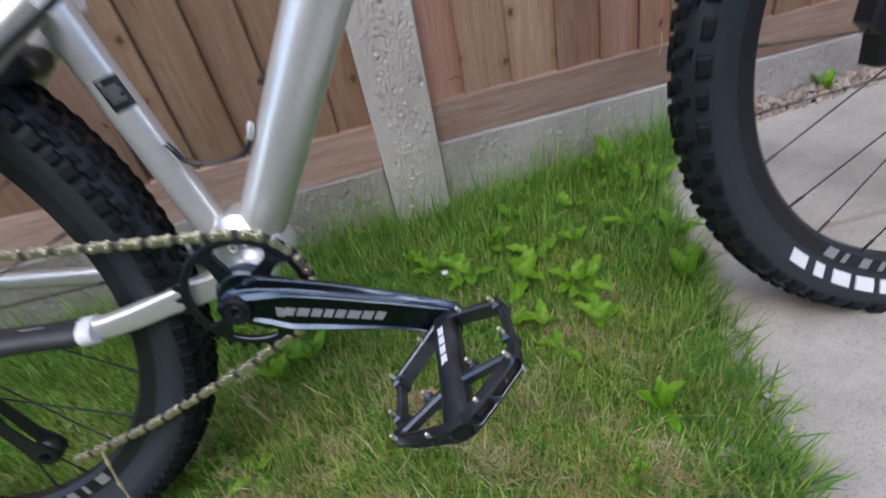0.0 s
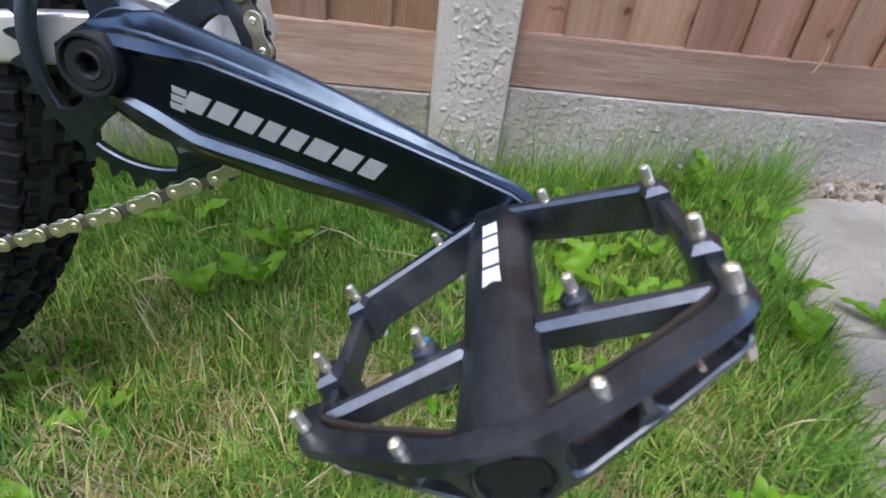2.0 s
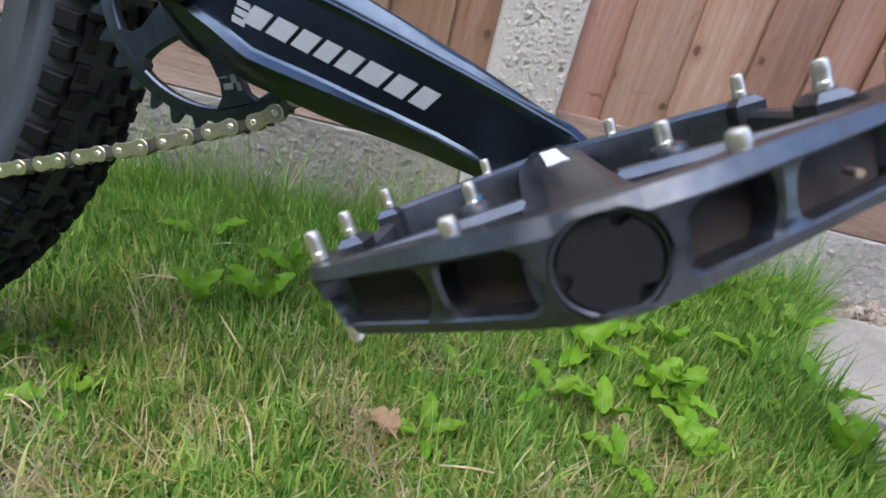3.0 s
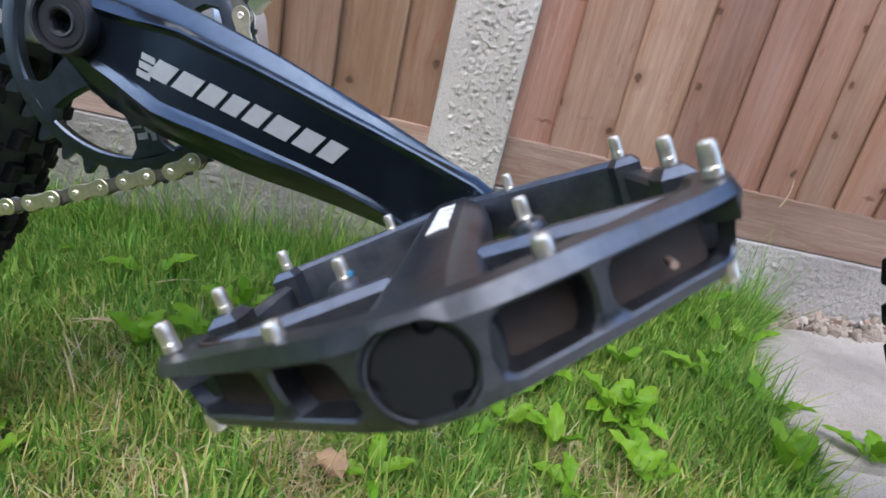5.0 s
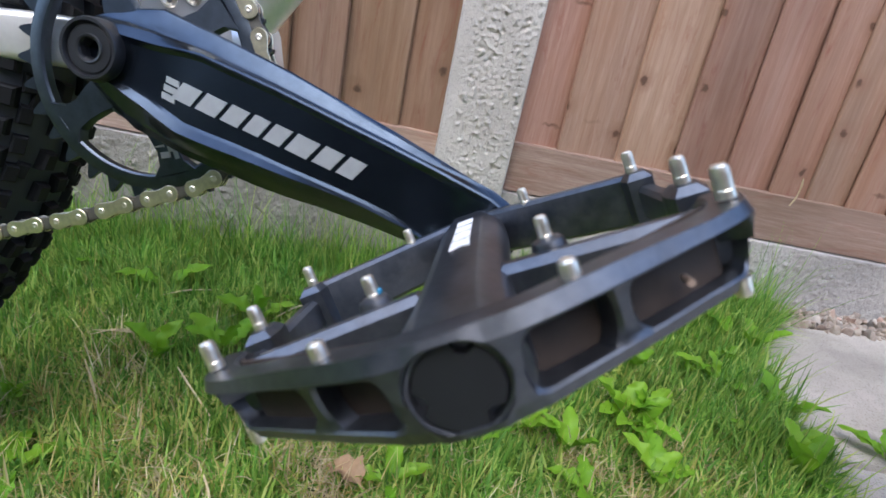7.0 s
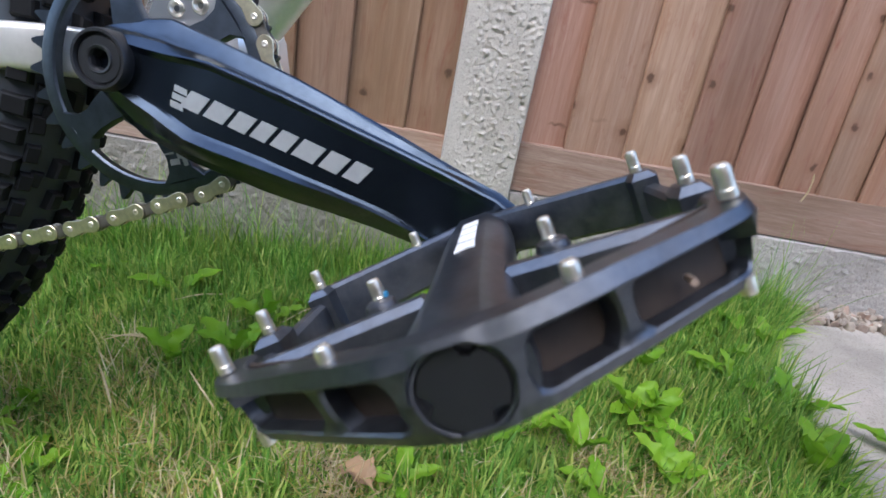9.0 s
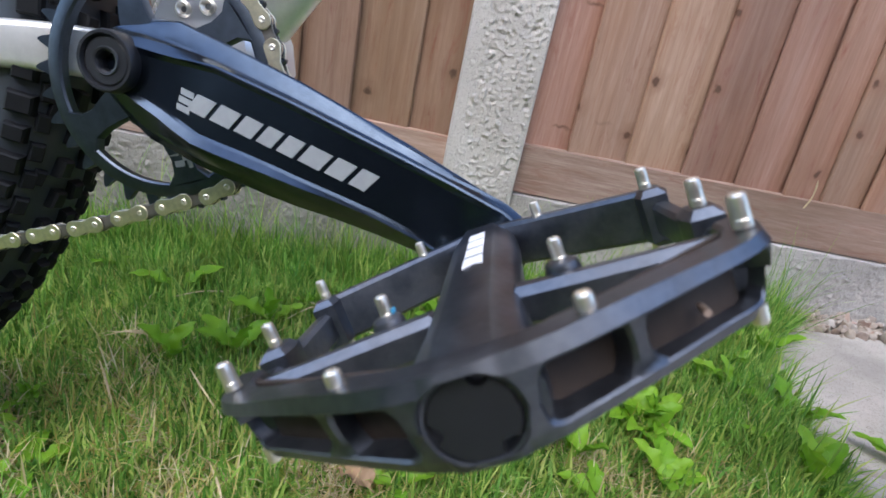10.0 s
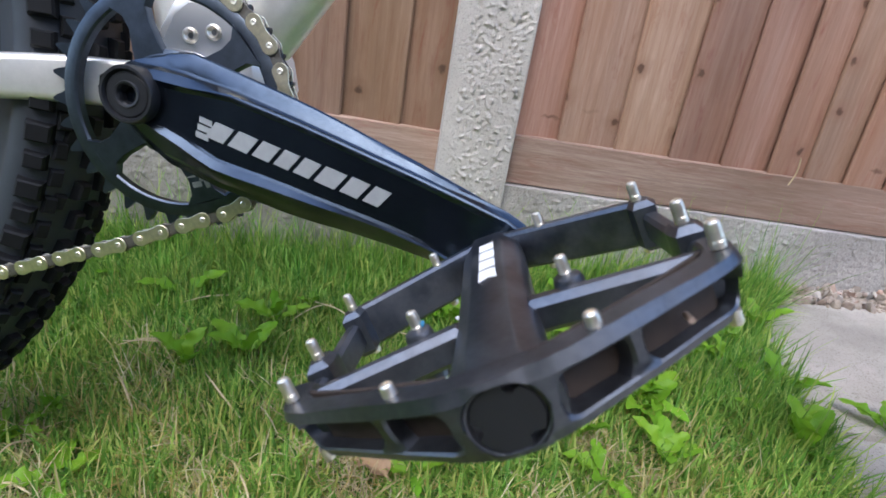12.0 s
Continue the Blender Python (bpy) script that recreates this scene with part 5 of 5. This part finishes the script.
def tall_keep(x, y, rng):
    return on_lawn(x, y, rng) & (y > 0.84)


blades("tall_grass", 2600, 4, (-0.75, 0.74), (0.82, 0.918), lambda x, y, r: 0.06 + 0.15 * r.random(len(x)) ** 2, (0.0007, 0.0014), M_GRASS, "tall thin grass against the fence", tall_keep, 0.22, 0.18)


def edge_keep(x, y, rng):
    return (np.abs(x - lawn_edge(y) + 0.045) < 0.042) & (y < 0.90)


blades("edge_grass", 11000, 5, (0.2, 0.75), (0.05, 0.90), lambda x, y, r: 0.028 + 0.036 * r.random(len(x)) + 0.045 * r.random(len(x)) ** 6, (0.0011, 0.0026), M_GRASS, "grass hanging over the path's edge", edge_keep, 0.7, 0.5)


def leaf_mesh(bm, m, length, width, wave, fold, seed, lobes=0.0):
    """A blunt, crinkled leaf on a short stalk, hollow along its midrib."""
    n = 20
    rows = []
    for i in range(n + 1):
        t = i / n
        u = max(0.0, (t - 0.16) / 0.84)
        w = width * max(0.09, (1 - abs(2 * min(1.0, u) ** 0.80 - 1) ** 2.5) ** 0.62 if u > 0 else 0.09)
        w *= 1 + lobes * math.sin(t * 24 + seed)
        bend = -0.55 * length * t ** 2.4 * wave
        row = []
        for s in (-1, -0.66, -0.33, 0, 0.33, 0.66, 1):
            ruck = math.sin(t * 17 + s * 2.2 + seed) * abs(s) * 0.11 + math.sin(t * 39 + abs(s) * 9 + seed * 2) * 0.035 * (0.3 + abs(s))
            row.append(bm.verts.new(m @ Vector((length * t, s * w / 2 + 0.05 * width * math.sin(t * 5 + seed), bend + abs(s) ** 1.3 * fold * w + ruck * w))))
        rows.append(row)
    for a, b in zip(rows, rows[1:]):
        for i in range(6):
            bm.faces.new((a[i], a[i + 1], b[i + 1], b[i]))


def weed(x, y, leaves, size, seed, label, upright=0.6, lobes=0.05):
    rng = random.Random(seed)
    root = new("weed_plant")
    root.matrix_world = Matrix.Translation((x, y, zg(x) + 0.009))
    tagged(root, label, "weed", "weeds in the lawn")
    turn = rng.uniform(0, 6.28)
    for k in range(leaves):
        a = turn + k * 6.283 / leaves + rng.uniform(-0.9, 0.9)
        e = min(1.35, upright * rng.uniform(0.5, 1.4))
        ln = size * rng.uniform(0.70, 1.08)
        m = Matrix.Rotation(a, 4, "Z") @ Matrix.Rotation(-e, 4, "Y") @ Matrix.Translation((0.004, 0, 0.004))
        bm = bmesh.new()
        leaf_mesh(bm, m, ln * 1.08, ln * rng.uniform(0.36, 0.52), rng.uniform(0.2, 0.9) * (1.1 - 0.5 * e), rng.uniform(0.10, 0.30), seed * 13 + k, lobes)
        part("leaf", bm, M_LEAF, root, "", 60)
    return root


DOCK = "broad-leaved green weed growing in the lawn"
for i, (x, y, k, size, up) in enumerate((
        (0.366, 0.360, 5, 0.055, 1.1), (0.290, 0.535, 5, 0.052, 0.8), (0.366, 0.597, 5, 0.058, 0.75), (0.363, 0.515, 5, 0.050, 0.7), (0.513, 0.683, 4, 0.055, 0.8),
        (0.279, 0.752, 4, 0.064, 0.95), (0.301, 0.641, 5, 0.062, 0.8), (0.442, 0.778, 4, 0.062, 0.8), (0.600, 0.872, 3, 0.090, 1.0), (0.554, 0.872, 3, 0.085, 0.95),
        (0.178, 0.729, 5, 0.058, 0.8), (0.220, 0.693, 5, 0.060, 0.75), (0.542, 0.850, 3, 0.070, 0.8), (0.370, 0.581, 4, 0.055, 0.6), (0.507, 0.534, 4, 0.058, 0.9),
        (0.610, 0.773, 3, 0.060, 0.8), (0.356, 0.885, 4, 0.034, 0.9), (-0.106, 0.601, 4, 0.056, 1.05), (0.300, 0.488, 4, 0.045, 0.6), (-0.053, 0.627, 4, 0.060, 1.05),
        (0.295, 0.305, 4, 0.026, 0.6), (-0.136, 0.454, 4, 0.040, 0.5), (0.135, 0.480, 4, 0.040, 0.55), (-0.173, 0.745, 2, 0.070, 1.25), (-0.043, 0.699, 4, 0.062, 1.1),
        (0.511, 0.567, 4, 0.050, 0.7), (0.555, 0.636, 4, 0.056, 0.8), (0.250, 0.560, 4, 0.050, 0.6), (0.410, 0.690, 4, 0.050, 0.7), (0.335, 0.690, 4, 0.055, 0.7), (0.400, 0.840, 3, 0.050, 0.8))):
    weed(x, y, k, size * 0.86, 20 + i, DOCK, up, 0.07 if i % 3 else 0.14)
weed(0.634, 0.572, 9, 0.038, 71, "small green weed growing from the path joint", 1.1, 0.1)
weed(1.08, 0.905, 4, 0.050, 72, "small bright weed growing in the gravel", 0.9, 0.05)


def make_dead_leaf(x, y, size, seed):
    bm = bmesh.new()
    leaf_mesh(bm, Matrix.Rotation(seed * 1.3, 4, "Z") @ Matrix.Rotation(-0.25, 4, "Y"), size, size * 0.62, 0.5, 0.35, seed, 0.1)
    ob = finish("dead_leaf", bm, M_DEAD, sharp=60)
    ob.matrix_world = Matrix.Translation((x, y, zg(x) + 0.018))
    tagged(ob, "curled brown dead leaf lying on the lawn", "leaf", "dead leaves")


make_dead_leaf(0.117, 0.468, 0.036, 2)


def make_stalk():
    bm = bmesh.new()
    tube(bm, curve_points([(0.690, 0.922, 0.205), (0.692, 0.919, 0.220), (0.690, 0.916, 0.236), (0.686, 0.914, 0.250)], 10), [0.0012] * 8 + [0.0016, 0.0010, 0.0004], 6)
    ob = finish("grass_stalk", bm, M_TAN)
    tagged(ob, "dry pale grass stalk against the fence rail", "stalk")


make_stalk()


def make_seed_stalk():
    bm = bmesh.new()
    top = BIKE @ Vector((-0.200, -0.070, -0.140))
    foot = Vector((top.x - 0.040, top.y - 0.01, zg(top.x)))
    pts = curve_points([foot, foot.lerp(top, 0.4) + Vector((0.004, 0, 0)), foot.lerp(top, 0.75), top], 16)
    tube(bm, pts, [0.0010 + (0.0012 if i % 4 == 2 and i > 6 else 0) for i in range(17)], 7)
    ob = finish("grass_stalk", bm, M_TAN)
    tagged(ob, "pale seeding grass stalk beside the rear wheel", "stalk")


make_seed_stalk()

def make_straw(x0, y0, x1, y1, rise, seed):
    """A dry stem lying in the grass."""
    rng = random.Random(seed)
    a, b = Vector((x0, y0, zg(x0) + 0.018)), Vector((x1, y1, zg(x1) + 0.018 + rise))
    mid = a.lerp(b, 0.5) + Vector((rng.uniform(-0.004, 0.004), rng.uniform(-0.004, 0.004), 0.006))
    bm = bmesh.new()
    tube(bm, curve_points([a, mid, b], 8), [0.0009] * 6 + [0.0007, 0.0006, 0.0004], 6)
    ob = finish("straw_stem", bm, M_TAN)
    return tagged(ob, "thin pale dry straw stem lying in the grass", "straw", "straw stems")


make_straw(0.062, 0.699, 0.187, 0.640, 0.004, 1)
stems = random.Random(31)
for k in range(16):
    x, y, a = stems.uniform(-0.25, 0.42), stems.uniform(0.40, 0.78), stems.uniform(0, 6.28)
    r = stems.uniform(0.03, 0.07)
    make_straw(x, y, x + r * math.cos(a), y + r * math.sin(a), stems.uniform(0.0, 0.025), 40 + k)


def make_flower(x, y):
    """A small white lawn flower on a thin stem."""
    root = new("white_flower")
    root.matrix_world = Matrix.Translation((x, y, zg(x)))
    tagged(root, "small white clover-like flower standing in the lawn", "flower")
    bm = bmesh.new()
    tube(bm, [(0, 0, 0), (0.001, 0, 0.022), (0.002, 0, 0.042)], 0.0006, 6)
    part("stem", bm, M_LEAF, root)
    for k in range(9):
        a = 2 * math.pi * k / 9
        bm = bmesh.new()
        m = Matrix.Translation((0.002, 0, 0.042)) @ Matrix.Rotation(a, 4, "Z") @ Matrix.Rotation(-0.5, 4, "Y")
        leaf_mesh(bm, m, 0.0065, 0.0028, 0.3, 0.1, k)
        part("petal", bm, M_WHITE, root, "", 60)


make_flower(0.177, 0.690)

scatter = random.Random(77)
for k in range(36):
    y = scatter.uniform(0.30, 0.86)
    x = scatter.uniform(-0.30, lawn_edge(y) - 0.03)
    if (y < 0.52 and x > 0.12) or (x < 0.12 and k % 4):
        continue
    weed(x, y, scatter.choice((3, 4, 4, 5)), scatter.uniform(0.024, 0.044), 200 + k, DOCK, scatter.uniform(0.6, 1.0), scatter.choice((0.03, 0.08, 0.14)))
